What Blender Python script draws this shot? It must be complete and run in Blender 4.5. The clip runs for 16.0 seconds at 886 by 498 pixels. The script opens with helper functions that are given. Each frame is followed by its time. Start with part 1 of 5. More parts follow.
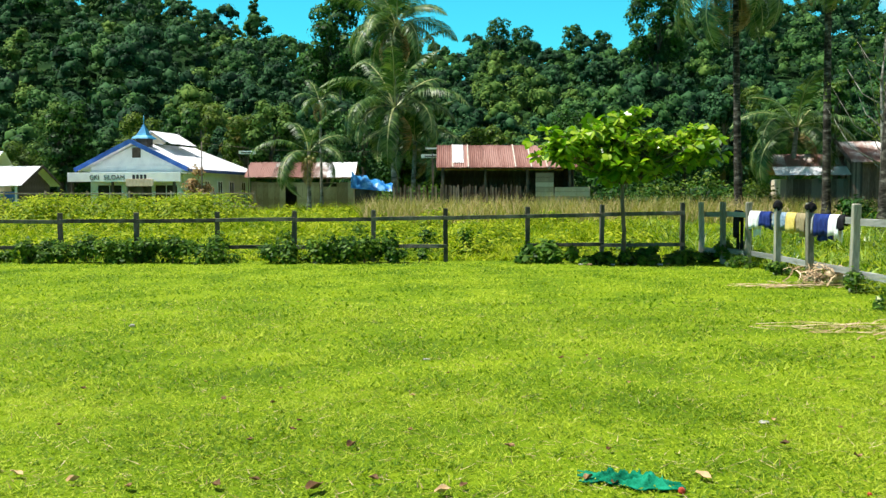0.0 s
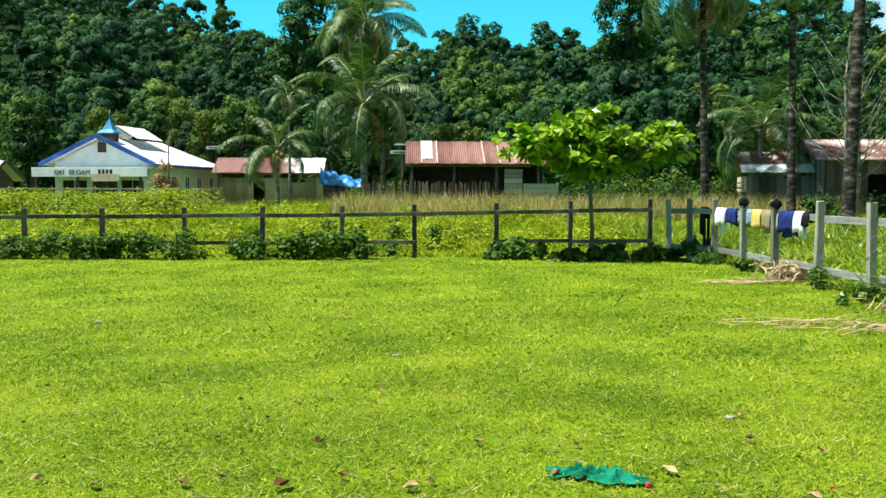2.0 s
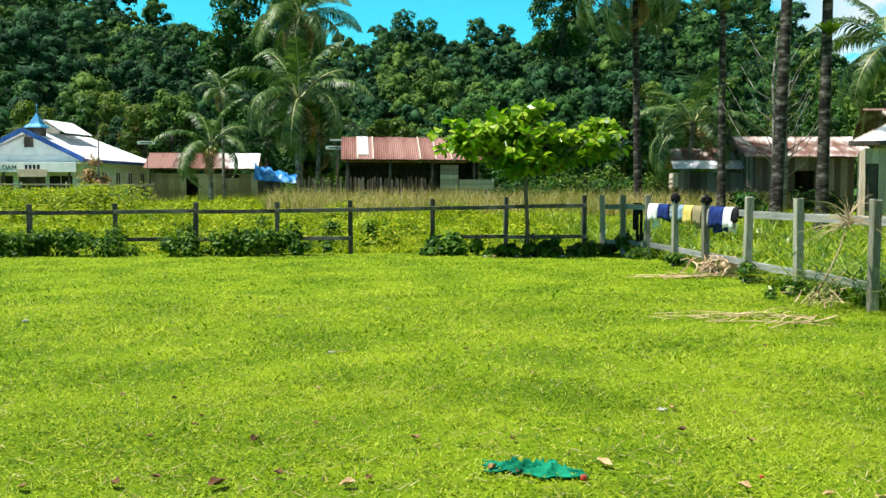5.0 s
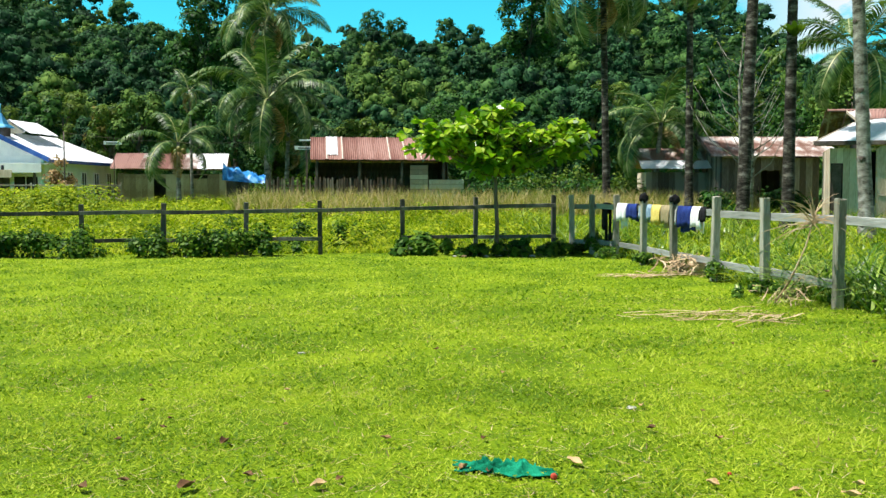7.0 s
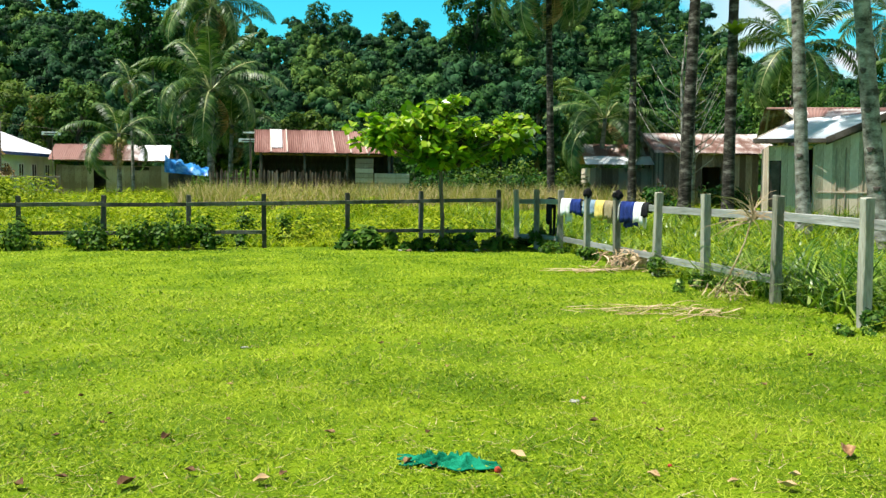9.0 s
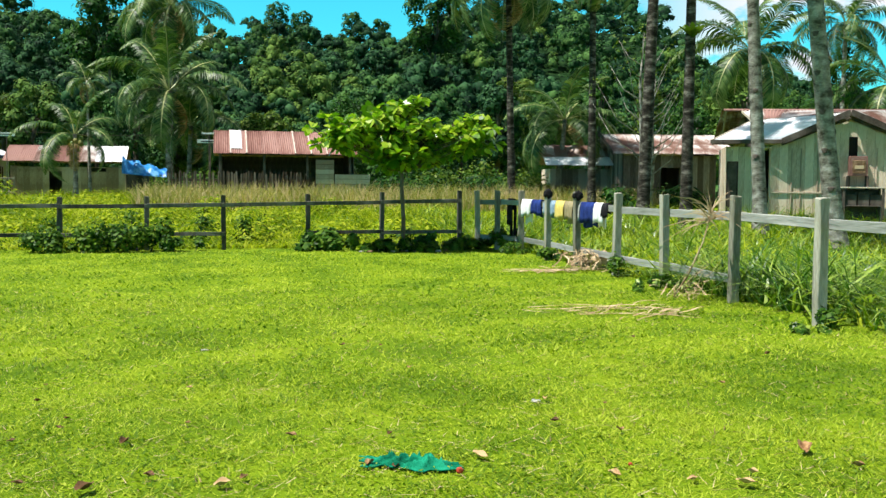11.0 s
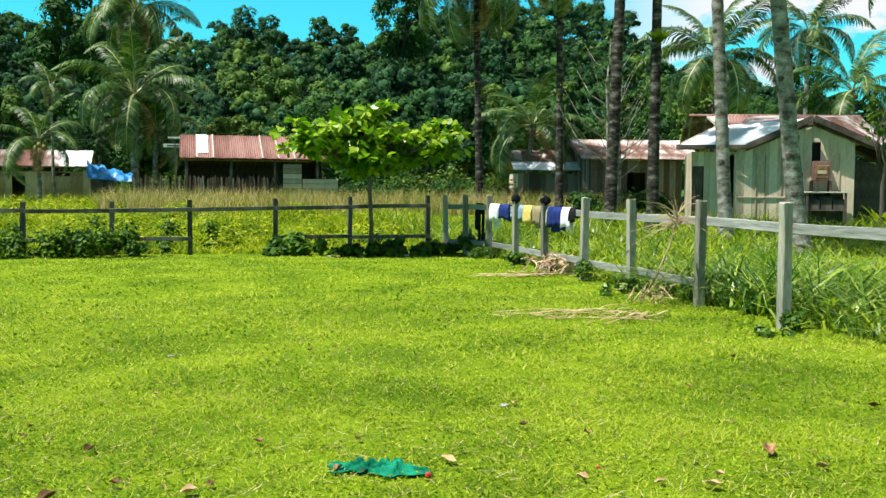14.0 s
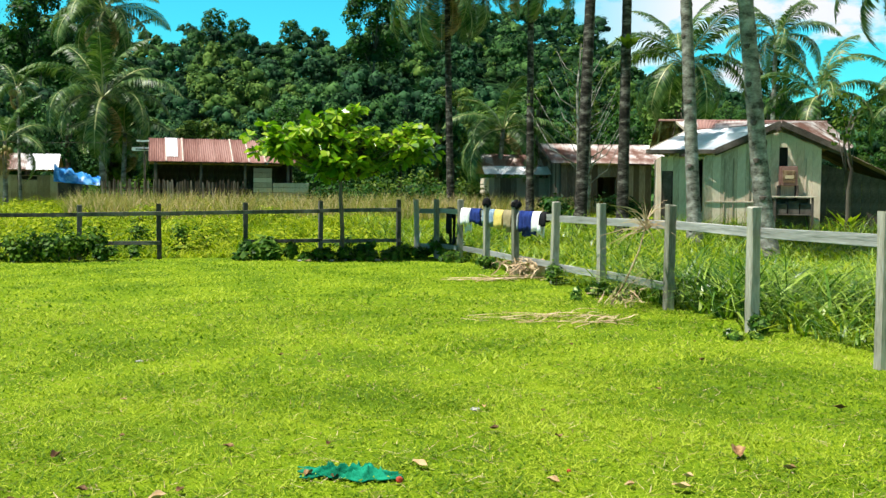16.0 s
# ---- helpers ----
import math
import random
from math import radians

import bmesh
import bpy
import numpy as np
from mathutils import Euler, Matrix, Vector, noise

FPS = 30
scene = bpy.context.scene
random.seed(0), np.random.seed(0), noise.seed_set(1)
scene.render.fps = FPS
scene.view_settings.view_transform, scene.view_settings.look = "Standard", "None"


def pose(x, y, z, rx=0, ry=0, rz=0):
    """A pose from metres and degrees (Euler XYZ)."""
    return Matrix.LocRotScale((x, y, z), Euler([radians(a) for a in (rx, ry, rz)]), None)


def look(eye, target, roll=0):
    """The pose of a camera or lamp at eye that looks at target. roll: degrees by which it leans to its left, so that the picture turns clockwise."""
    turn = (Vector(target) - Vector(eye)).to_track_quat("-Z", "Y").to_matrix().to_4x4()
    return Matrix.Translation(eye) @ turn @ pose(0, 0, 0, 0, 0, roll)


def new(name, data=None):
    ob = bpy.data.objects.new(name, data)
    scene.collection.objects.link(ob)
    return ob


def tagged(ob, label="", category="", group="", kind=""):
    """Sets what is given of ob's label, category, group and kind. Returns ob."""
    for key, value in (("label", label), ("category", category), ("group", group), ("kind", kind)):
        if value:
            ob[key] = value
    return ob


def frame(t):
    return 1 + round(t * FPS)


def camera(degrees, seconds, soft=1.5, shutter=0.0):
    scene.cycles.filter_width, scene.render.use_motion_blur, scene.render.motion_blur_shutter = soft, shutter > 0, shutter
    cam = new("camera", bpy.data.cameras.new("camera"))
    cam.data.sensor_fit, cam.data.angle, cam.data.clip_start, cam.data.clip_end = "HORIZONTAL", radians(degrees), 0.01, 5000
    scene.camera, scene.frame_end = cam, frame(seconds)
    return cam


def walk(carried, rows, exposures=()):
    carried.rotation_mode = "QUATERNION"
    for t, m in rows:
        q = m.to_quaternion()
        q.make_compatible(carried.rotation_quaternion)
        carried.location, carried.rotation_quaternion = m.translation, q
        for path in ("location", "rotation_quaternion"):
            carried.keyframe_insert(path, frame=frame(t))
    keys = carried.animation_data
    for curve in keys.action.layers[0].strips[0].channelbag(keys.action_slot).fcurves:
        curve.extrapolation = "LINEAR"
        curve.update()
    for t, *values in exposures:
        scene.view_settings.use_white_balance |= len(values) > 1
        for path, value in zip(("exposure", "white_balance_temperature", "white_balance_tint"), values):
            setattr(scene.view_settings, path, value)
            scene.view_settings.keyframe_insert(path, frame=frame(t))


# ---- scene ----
cam = camera(47.67, 16.0, soft=1.45)
EYE = 1.45
# seconds, pitch, roll, yaw: the viewer stands still and turns to the right
ROWS = [
    (0.0, -2.94, -0.00, 0.00), (0.5, -3.03, -0.08, -0.57), (1.0, -3.15, -0.18, -0.98), (1.5, -3.11, -0.17, -1.38),
    (2.0, -3.16, -0.16, -1.77), (2.5, -3.21, -0.22, -2.53), (3.0, -3.32, -0.26, -3.53), (3.5, -3.27, -0.23, -4.19),
    (4.0, -3.33, -0.28, -4.69), (6.5, -3.39, 0.03, -6.52), (7.0, -3.37, -0.08, -7.14), (7.5, -3.36, -0.29, -8.00),
    (8.0, -3.43, -0.32, -8.81), (8.5, -3.55, -0.50, -9.50), (9.0, -3.69, -0.51, -10.25), (11.5, -3.58, -0.32, -12.89),
    (12.0, -3.56, -0.19, -13.27), (12.5, -3.56, -0.18, -13.61), (13.0, -3.55, -0.27, -13.91), (13.5, -3.45, -0.37, -14.09),
    (14.0, -3.34, -0.42, -14.30), (14.5, -3.39, -0.48, -14.51), (15.0, -3.30, -0.61, -15.00), (15.5, -3.07, -0.56, -15.49),
    (16.0, -3.09, -0.50, -15.95),
]
walk(cam, [(t, pose(0, 0, EYE, 90 + p, r, y)) for t, p, r, y in ROWS], exposures=[(0.0, 0.7), (16.0, 0.7)])

# ---- light ----
SUN_EL, SUN_AZ = 66.0, -97.0  # degrees; azimuth clockwise from +y: a high sun to the left of the viewer
world = bpy.data.worlds.new("sky")
scene.world = world
world.use_nodes = True
wn, wl = world.node_tree.nodes, world.node_tree.links
wn.clear()
w_out, w_bg = wn.new("ShaderNodeOutputWorld"), wn.new("ShaderNodeBackground")
sky = wn.new("ShaderNodeTexSky")
sky.sky_type, sky.sun_disc = "NISHITA", False
sky.sun_elevation, sky.sun_rotation = radians(SUN_EL), radians(SUN_AZ)
sky.air_density, sky.dust_density, sky.ozone_density = 1.3, 0.3, 4.0
w_tc, w_map, w_cl, w_ramp, w_mix = (wn.new("ShaderNodeTexCoord"), wn.new("ShaderNodeMapping"), wn.new("ShaderNodeTexNoise"),
                                    wn.new("ShaderNodeValToRGB"), wn.new("ShaderNodeMix"))
w_map.inputs["Scale"].default_value = (1, 1, 2.2)
w_map.inputs["Location"].default_value = (0.35, 0.1, 0.0)
w_cl.inputs["Scale"].default_value, w_cl.inputs["Detail"].default_value = 6.0, 8
w_cl.inputs["Roughness"].default_value = 0.62
w_ramp.color_ramp.elements[0].position, w_ramp.color_ramp.elements[1].position = 0.46, 0.54
w_mix.data_type = "RGBA"
w_mix.inputs[7].default_value = (13, 13.4, 14, 1)
# the clouds gather towards the east, the rest of the sky is clear
w_sep, w_dot, w_mul = wn.new("ShaderNodeSeparateXYZ"), wn.new("ShaderNodeMapRange"), wn.new("ShaderNodeMath")
w_dot.inputs["From Min"].default_value, w_dot.inputs["From Max"].default_value = 0.36, 0.48
w_mul.operation = "MULTIPLY"
wl.new(w_tc.outputs["Generated"], w_map.inputs["Vector"])
wl.new(w_tc.outputs["Generated"], w_sep.inputs[0])
wl.new(w_sep.outputs["X"], w_dot.inputs["Value"])
wl.new(w_map.outputs[0], w_cl.inputs["Vector"])
wl.new(w_cl.outputs[0], w_ramp.inputs[0])
wl.new(w_ramp.outputs["Color"], w_mul.inputs[0])
wl.new(w_dot.outputs[0], w_mul.inputs[1])
wl.new(w_mul.outputs[0], w_mix.inputs[0])
w_tint = wn.new("ShaderNodeMix")
w_tint.data_type, w_tint.blend_type = "RGBA", "MULTIPLY"
w_tint.inputs[0].default_value = 1.0
w_hue, w_alt = wn.new("ShaderNodeMix"), wn.new("ShaderNodeMapRange")
w_hue.data_type = "RGBA"
w_hue.inputs[6].default_value, w_hue.inputs[7].default_value = (0.2, 1.24, 1.24, 1), (1.05, 0.96, 0.84, 1)
w_alt.inputs["From Min"].default_value, w_alt.inputs["From Max"].default_value = 0.26, 0.36
wl.new(w_sep.outputs["Z"], w_alt.inputs["Value"])
wl.new(w_alt.outputs[0], w_hue.inputs[0])
wl.new(w_hue.outputs[2], w_tint.inputs[7])
wl.new(sky.outputs[0], w_tint.inputs[6])
# a deeper zenith over a bright lower sky
w_zen, w_grad = wn.new("ShaderNodeMapRange"), wn.new("ShaderNodeMix")
w_zen.inputs["From Min"].default_value, w_zen.inputs["From Max"].default_value = 0.26, 0.6
w_zen.inputs["To Min"].default_value, w_zen.inputs["To Max"].default_value = 1.95, 0.6
wl.new(w_sep.outputs["Z"], w_zen.inputs["Value"])
w_grad.data_type, w_grad.blend_type, w_grad.inputs[0].default_value = "RGBA", "MULTIPLY", 1.0
wl.new(w_tint.outputs[2], w_grad.inputs[6])
wl.new(w_zen.outputs[0], w_grad.inputs[7])
wl.new(w_grad.outputs[2], w_mix.inputs[6])
wl.new(w_mix.outputs[2], w_bg.inputs[0])
w_bg.inputs[1].default_value = 0.045
wl.new(w_bg.outputs[0], w_out.inputs[0])

sun = new("sun", bpy.data.lights.new("sun", "SUN"))
sun.data.energy, sun.data.angle, sun.data.color = 5.7, radians(0.55), (1.0, 0.96, 0.88)
_a, _e = radians(SUN_AZ), radians(SUN_EL)
sun.matrix_world = look((math.sin(_a) * math.cos(_e) * 50, math.cos(_a) * math.cos(_e) * 50, math.sin(_e) * 50), (0, 0, 0))


# ---- materials ----
def material(name, stops, scale=6.0, rough=0.8, bump=0.2, fine=60.0, metal=0.0, islands=0.0, objects=0.0, through_light=0.0,
             stretch=(1, 1, 1), spec=0.3):
    """Noise-driven colour between stops, a finer grain, bump, and random shade per island or per object."""
    m = bpy.data.materials.new(name)
    m.use_nodes = True
    n, l = m.node_tree.nodes, m.node_tree.links
    n.clear()
    out, bsdf = n.new("ShaderNodeOutputMaterial"), n.new("ShaderNodeBsdfPrincipled")
    tc, mp = n.new("ShaderNodeTexCoord"), n.new("ShaderNodeMapping")
    mp.inputs["Scale"].default_value = stretch
    l.new(tc.outputs["Object"], mp.inputs[0])
    big, small = n.new("ShaderNodeTexNoise"), n.new("ShaderNodeTexNoise")
    big.inputs["Scale"].default_value, big.inputs["Detail"].default_value = scale, 5
    small.inputs["Scale"].default_value, small.inputs["Detail"].default_value = fine, 3
    l.new(mp.outputs[0], big.inputs[0])
    l.new(mp.outputs[0], small.inputs[0])
    ramp = n.new("ShaderNodeValToRGB")
    ramp.color_ramp.elements[0].position, ramp.color_ramp.elements[1].position = 0.33, 0.67
    ramp.color_ramp.elements[0].color = (*stops[0], 1)
    ramp.color_ramp.elements[1].color = (*stops[-1], 1)
    for i, s in enumerate(stops[1:-1]):
        ramp.color_ramp.elements.new(0.33 + 0.34 * (i + 1) / (len(stops) - 1)).color = (*s, 1)
    value = big.outputs[0]
    if islands or objects:
        src = n.new("ShaderNodeNewGeometry").outputs["Random Per Island"] if islands else n.new("ShaderNodeObjectInfo").outputs["Random"]
        mr, add = n.new("ShaderNodeMapRange"), n.new("ShaderNodeMath")
        k = islands or objects
        mr.inputs["To Min"].default_value, mr.inputs["To Max"].default_value = -k / 2, k / 2
        l.new(src, mr.inputs[0])
        l.new(value, add.inputs[0])
        l.new(mr.outputs[0], add.inputs[1])
        value = add.outputs[0]
    grain = n.new("ShaderNodeMath")
    grain.operation, grain.inputs[1].default_value = "MULTIPLY_ADD", 0.35
    l.new(small.outputs[0], grain.inputs[0])
    sub = n.new("ShaderNodeMath")
    sub.operation, sub.inputs[1].default_value = "SUBTRACT", 0.175
    l.new(value, sub.inputs[0])
    l.new(sub.outputs[0], grain.inputs[2])
    l.new(grain.outputs[0], ramp.inputs[0])
    l.new(ramp.outputs[0], bsdf.inputs["Base Color"])
    bsdf.inputs["Roughness"].default_value, bsdf.inputs["Metallic"].default_value = rough, metal
    bsdf.inputs["Specular IOR Level"].default_value = spec
    if bump:
        b = n.new("ShaderNodeBump")
        b.inputs["Strength"].default_value, b.inputs["Distance"].default_value = bump, 0.02
        l.new(small.outputs[0], b.inputs["Height"])
        l.new(b.outputs[0], bsdf.inputs["Normal"])
    if through_light:
        tr, mix = n.new("ShaderNodeBsdfTranslucent"), n.new("ShaderNodeMixShader")
        br = n.new("ShaderNodeMix")
        br.data_type, br.blend_type, br.inputs[0].default_value = "RGBA", "MULTIPLY", 1.0
        br.inputs[7].default_value = (1.2, 1.4, 0.45, 1)
        l.new(ramp.outputs[0], br.inputs[6])
        l.new(br.outputs[2], tr.inputs[0])
        mix.inputs[0].default_value = through_light
        l.new(bsdf.outputs[0], mix.inputs[1])
        l.new(tr.outputs[0], mix.inputs[2])
        l.new(mix.outputs[0], out.inputs[0])
    else:
        l.new(bsdf.outputs[0], out.inputs[0])
    return m


M_LAWN = material("lawn_soil", [(0.07, 0.13, 0.003), (0.12, 0.195, 0.004), (0.175, 0.25, 0.008)], 0.9, 0.95, 0.4, 38.0, spec=0.1)
M_BLADE = material("lawn_blades", [(0.066, 0.145, 0.003), (0.178, 0.27, 0.005), (0.35, 0.42, 0.035)], 0.55, 0.6, 0, 9.0, spec=0.2, islands=0.5, through_light=0.32)
M_TALL = material("tall_grass", [(0.09, 0.155, 0.004), (0.18, 0.255, 0.006), (0.33, 0.37, 0.018)], 0.35, 0.6, 0, 5.0, islands=0.6, through_light=0.32, spec=0.15)
M_REED = material("lush_reeds", [(0.025, 0.09, 0.006), (0.085, 0.19, 0.012), (0.28, 0.38, 0.06)], 0.5, 0.38, 0, 5.0, islands=0.75, through_light=0.3, spec=0.5)
M_SEED = material("dry_seed_grass", [(0.17, 0.19, 0.04), (0.29, 0.26, 0.09), (0.44, 0.34, 0.20)], 0.4, 0.8, 0, 5.0, islands=0.6, through_light=0.3)
M_FOREST = [material("forest_leaves_deep", [(0.003, 0.020, 0.008), (0.012, 0.052, 0.019), (0.038, 0.105, 0.036)], 0.3, 0.7, 0, 2.0, islands=0.35, spec=0.1, through_light=0.04),
            material("forest_leaves_mid", [(0.006, 0.030, 0.008), (0.023, 0.078, 0.017), (0.065, 0.145, 0.034)], 0.3, 0.7, 0, 2.0, islands=0.35, spec=0.1, through_light=0.04),
            material("forest_leaves_pale", [(0.018, 0.055, 0.009), (0.055, 0.118, 0.018), (0.115, 0.19, 0.035)], 0.3, 0.7, 0, 2.0, islands=0.35, spec=0.1, through_light=0.05)]
M_CROWN_A = material("tree_leaves_dark", [(0.006, 0.028, 0.006), (0.018, 0.07, 0.010), (0.05, 0.13, 0.02)], 0.3, 0.55, 0, 2.0, islands=0.4, spec=0.12, through_light=0.22)
M_CROWN_B = material("tree_leaves_light", [(0.03, 0.07, 0.008), (0.07, 0.125, 0.014), (0.125, 0.18, 0.028)], 0.3, 0.55, 0, 2.0, islands=0.45, spec=0.12, through_light=0.25)
M_CROWN_Y = material("tree_leaves_yellowing", [(0.08, 0.08, 0.015), (0.13, 0.12, 0.02), (0.2, 0.15, 0.03)], 0.3, 0.55, 0, 2.0, islands=0.45, spec=0.12, through_light=0.25)
M_BROAD = material("broad_glossy_leaves", [(0.06, 0.16, 0.006), (0.16, 0.31, 0.010), (0.34, 0.46, 0.04)], 0.8, 0.3, 0, 6.0, islands=0.6, through_light=0.38, spec=0.7)
M_BUSH = material("bush_leaves", [(0.014, 0.05, 0.005), (0.04, 0.105, 0.009), (0.10, 0.18, 0.016)], 1.2, 0.5, 0, 8.0, islands=0.5, spec=0.12, through_light=0.25)
M_FROND = material("palm_fronds", [(0.012, 0.048, 0.008), (0.036, 0.095, 0.016), (0.13, 0.20, 0.06)], 0.6, 0.45, 0, 4.0, islands=0.45, through_light=0.16, spec=0.3)
M_STALK = material("pale_frond_stalk", [(0.16, 0.19, 0.06), (0.28, 0.30, 0.12), (0.40, 0.40, 0.20)], 1.5, 0.5, 0, 12.0)
M_FROND_DRY = material("dry_palm_fronds", [(0.16, 0.09, 0.03), (0.30, 0.19, 0.08), (0.42, 0.30, 0.15)], 0.8, 0.8, 0, 6.0, islands=0.5, through_light=0.2)
M_TRUNK = material("palm_bark", [(0.06, 0.055, 0.045), (0.16, 0.155, 0.13), (0.23, 0.225, 0.195), (0.36, 0.355, 0.32)], 3.6, 0.95, 0.6, 16.0, stretch=(1, 1, 1.7), spec=0.1)
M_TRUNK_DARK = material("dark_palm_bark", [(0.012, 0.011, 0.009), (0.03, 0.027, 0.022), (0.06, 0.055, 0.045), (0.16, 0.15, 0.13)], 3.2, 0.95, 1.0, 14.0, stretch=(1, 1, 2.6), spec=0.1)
M_BARK = material("tree_bark", [(0.05, 0.04, 0.03), (0.10, 0.085, 0.065), (0.17, 0.15, 0.12)], 2.0, 0.9, 0.7, 20.0, stretch=(1, 1, 0.3))
M_POST = material("weathered_posts", [(0.13, 0.128, 0.095), (0.27, 0.262, 0.21), (0.42, 0.41, 0.345)], 3.0, 0.9, 0.7, 45.0, objects=0.25, stretch=(1, 1, 0.25))
M_RAIL = material("weathered_rails", [(0.17, 0.18, 0.165), (0.28, 0.29, 0.275), (0.40, 0.41, 0.39)], 2.5, 0.95, 0.5, 30.0, objects=0.3, stretch=(0.12, 1, 1), spec=0.1)
M_DARKPOST = material("dark_weathered_posts", [(0.035, 0.035, 0.028), (0.07, 0.07, 0.055), (0.13, 0.13, 0.105)], 3.0, 0.9, 0.7, 45.0, objects=0.25, stretch=(1, 1, 0.25))
M_RUST = material("rusty_roof_iron", [(0.12, 0.048, 0.038), (0.205, 0.10, 0.082), (0.31, 0.18, 0.155)], 0.9, 0.6, 0.3, 9.0, metal=0.1, objects=0.35, stretch=(1, 0.3, 1))
M_RUSTLINE = material("bleached_lap", [(0.42, 0.33, 0.28), (0.6, 0.52, 0.46)], 2.0, 0.6, 0.2, 14.0)
M_PATCHY = material("patchy_rusted_zinc", [(0.15, 0.075, 0.055), (0.27, 0.19, 0.165), (0.5, 0.46, 0.44), (0.62, 0.6, 0.59)], 1.1, 0.5, 0.3, 7.0, metal=0.2, objects=0.2)
M_ZINC = material("bright_zinc_roof", [(0.62, 0.64, 0.68), (0.74, 0.76, 0.8), (0.82, 0.83, 0.85)], 0.8, 0.45, 0.1, 8.0, objects=0.1)
M_WHITE = material("white_paint", [(0.66, 0.68, 0.70), (0.76, 0.78, 0.79), (0.82, 0.83, 0.82)], 1.5, 0.7, 0.1, 30.0)
M_MINT = material("pale_mint_wall", [(0.50, 0.60, 0.50), (0.60, 0.70, 0.58), (0.66, 0.75, 0.64)], 1.2, 0.8, 0.15, 25.0)
M_BLUE = material("blue_paint", [(0.012, 0.05, 0.22), (0.02, 0.08, 0.33), (0.05, 0.13, 0.42)], 2.0, 0.5, 0.1, 25.0)
M_SPIRE = material("turquoise_paint", [(0.01, 0.16, 0.36), (0.02, 0.24, 0.46), (0.06, 0.34, 0.56)], 2.0, 0.45, 0.1, 25.0)
M_BOARD = material("grey_boards", [(0.25, 0.20, 0.145), (0.40, 0.335, 0.25), (0.52, 0.455, 0.36)], 1.4, 0.9, 0.5, 22.0, objects=0.45, stretch=(1, 1, 0.2))
M_OLD = material("old_dark_boards", [(0.095, 0.062, 0.044), (0.185, 0.13, 0.096), (0.30, 0.225, 0.175)], 1.4, 0.9, 0.5, 22.0, objects=0.5, stretch=(1, 1, 0.2))
M_CREAM = material("weathered_cream_boards", [(0.40, 0.315, 0.225), (0.60, 0.495, 0.375), (0.74, 0.64, 0.51)], 1.0, 0.9, 0.5, 22.0, objects=0.22, stretch=(1, 1, 0.25))
M_BROWNWALL = material("brown_plank_wall", [(0.24, 0.17, 0.11), (0.38, 0.29, 0.20), (0.50, 0.41, 0.31)], 1.2, 0.9, 0.4, 16.0, objects=0.35)
# near-black colour put in for the shade inside rooms and behind panes
M_DARK = material("interior_shade", [(0.012, 0.011, 0.01), (0.025, 0.022, 0.02)], 2.0, 0.9, 0.2)
M_TIMBER = material("dark_timber", [(0.035, 0.028, 0.022), (0.075, 0.06, 0.05), (0.12, 0.10, 0.085)], 2.0, 0.85, 0.4, 25.0)
M_STRAW = material("dry_straw", [(0.17, 0.11, 0.06), (0.33, 0.23, 0.13), (0.50, 0.39, 0.25)], 3.0, 0.85, 0, 20.0, islands=0.6)
M_HUSK = material("coconut_husk", [(0.09, 0.05, 0.025), (0.18, 0.11, 0.06), (0.3, 0.2, 0.12)], 5.0, 0.9, 0.6, 60.0)
M_NUT = material("green_coconut", [(0.07, 0.12, 0.02), (0.14, 0.17, 0.035), (0.22, 0.19, 0.06)], 3.0, 0.5, 0.1, 20.0, objects=0.4)
M_DRYLEAF = material("fallen_leaf", [(0.11, 0.055, 0.022), (0.26, 0.145, 0.06), (0.46, 0.31, 0.16)], 14.0, 0.7, 0.3, 70.0, objects=0.7)
M_TARP = material("blue_tarpaulin", [(0.008, 0.10, 0.36), (0.02, 0.20, 0.52), (0.16, 0.42, 0.68)], 3.2, 0.4, 0.4, 14.0)
M_TEAL = material("green_cloth", [(0.001, 0.07, 0.036), (0.003, 0.15, 0.08), (0.012, 0.27, 0.155)], 9.0, 0.9, 0.3, 160.0, spec=0.1)
M_BLACK = material("black_plastic", [(0.006, 0.006, 0.007), (0.018, 0.018, 0.02)], 8.0, 0.85, 0.3, 40.0, spec=0.08)
M_SIGNINK = material("sign_ink", [(0.02, 0.022, 0.03), (0.04, 0.042, 0.05)], 5.0, 0.7, 0)
M_LITTER = material("pale_litter", [(0.22, 0.22, 0.19), (0.42, 0.42, 0.38)], 20.0, 0.6, 0.2)
M_FRUIT = material("red_fruit", [(0.32, 0.03, 0.015), (0.45, 0.07, 0.03)], 20.0, 0.5, 0.1)
M_SHADED_FLOOR = material("shaded_forest_floor", [(0.004, 0.016, 0.005), (0.010, 0.032, 0.009), (0.022, 0.05, 0.014)], 0.5, 0.95, 0.4, 6.0, spec=0.05)
M_PATH = material("bare_sandy_path", [(0.30, 0.26, 0.18), (0.42, 0.37, 0.27), (0.5, 0.45, 0.35)], 1.2, 0.95, 0.4, 14.0)


def cloth_material(name, a, b):
    return material(name, [a, b], 7.0, 0.9, 0.3, 120.0, spec=0.15)


# ---- building blocks ----
def mesh_from(name, verts, faces, mat, smooth=False):
    me = bpy.data.meshes.new(name)
    me.from_pydata([tuple(v) for v in verts], [], [tuple(f) for f in faces])
    me.materials.append(mat)
    if smooth:
        me.polygons.foreach_set("use_smooth", [True] * len(me.polygons))
    return me


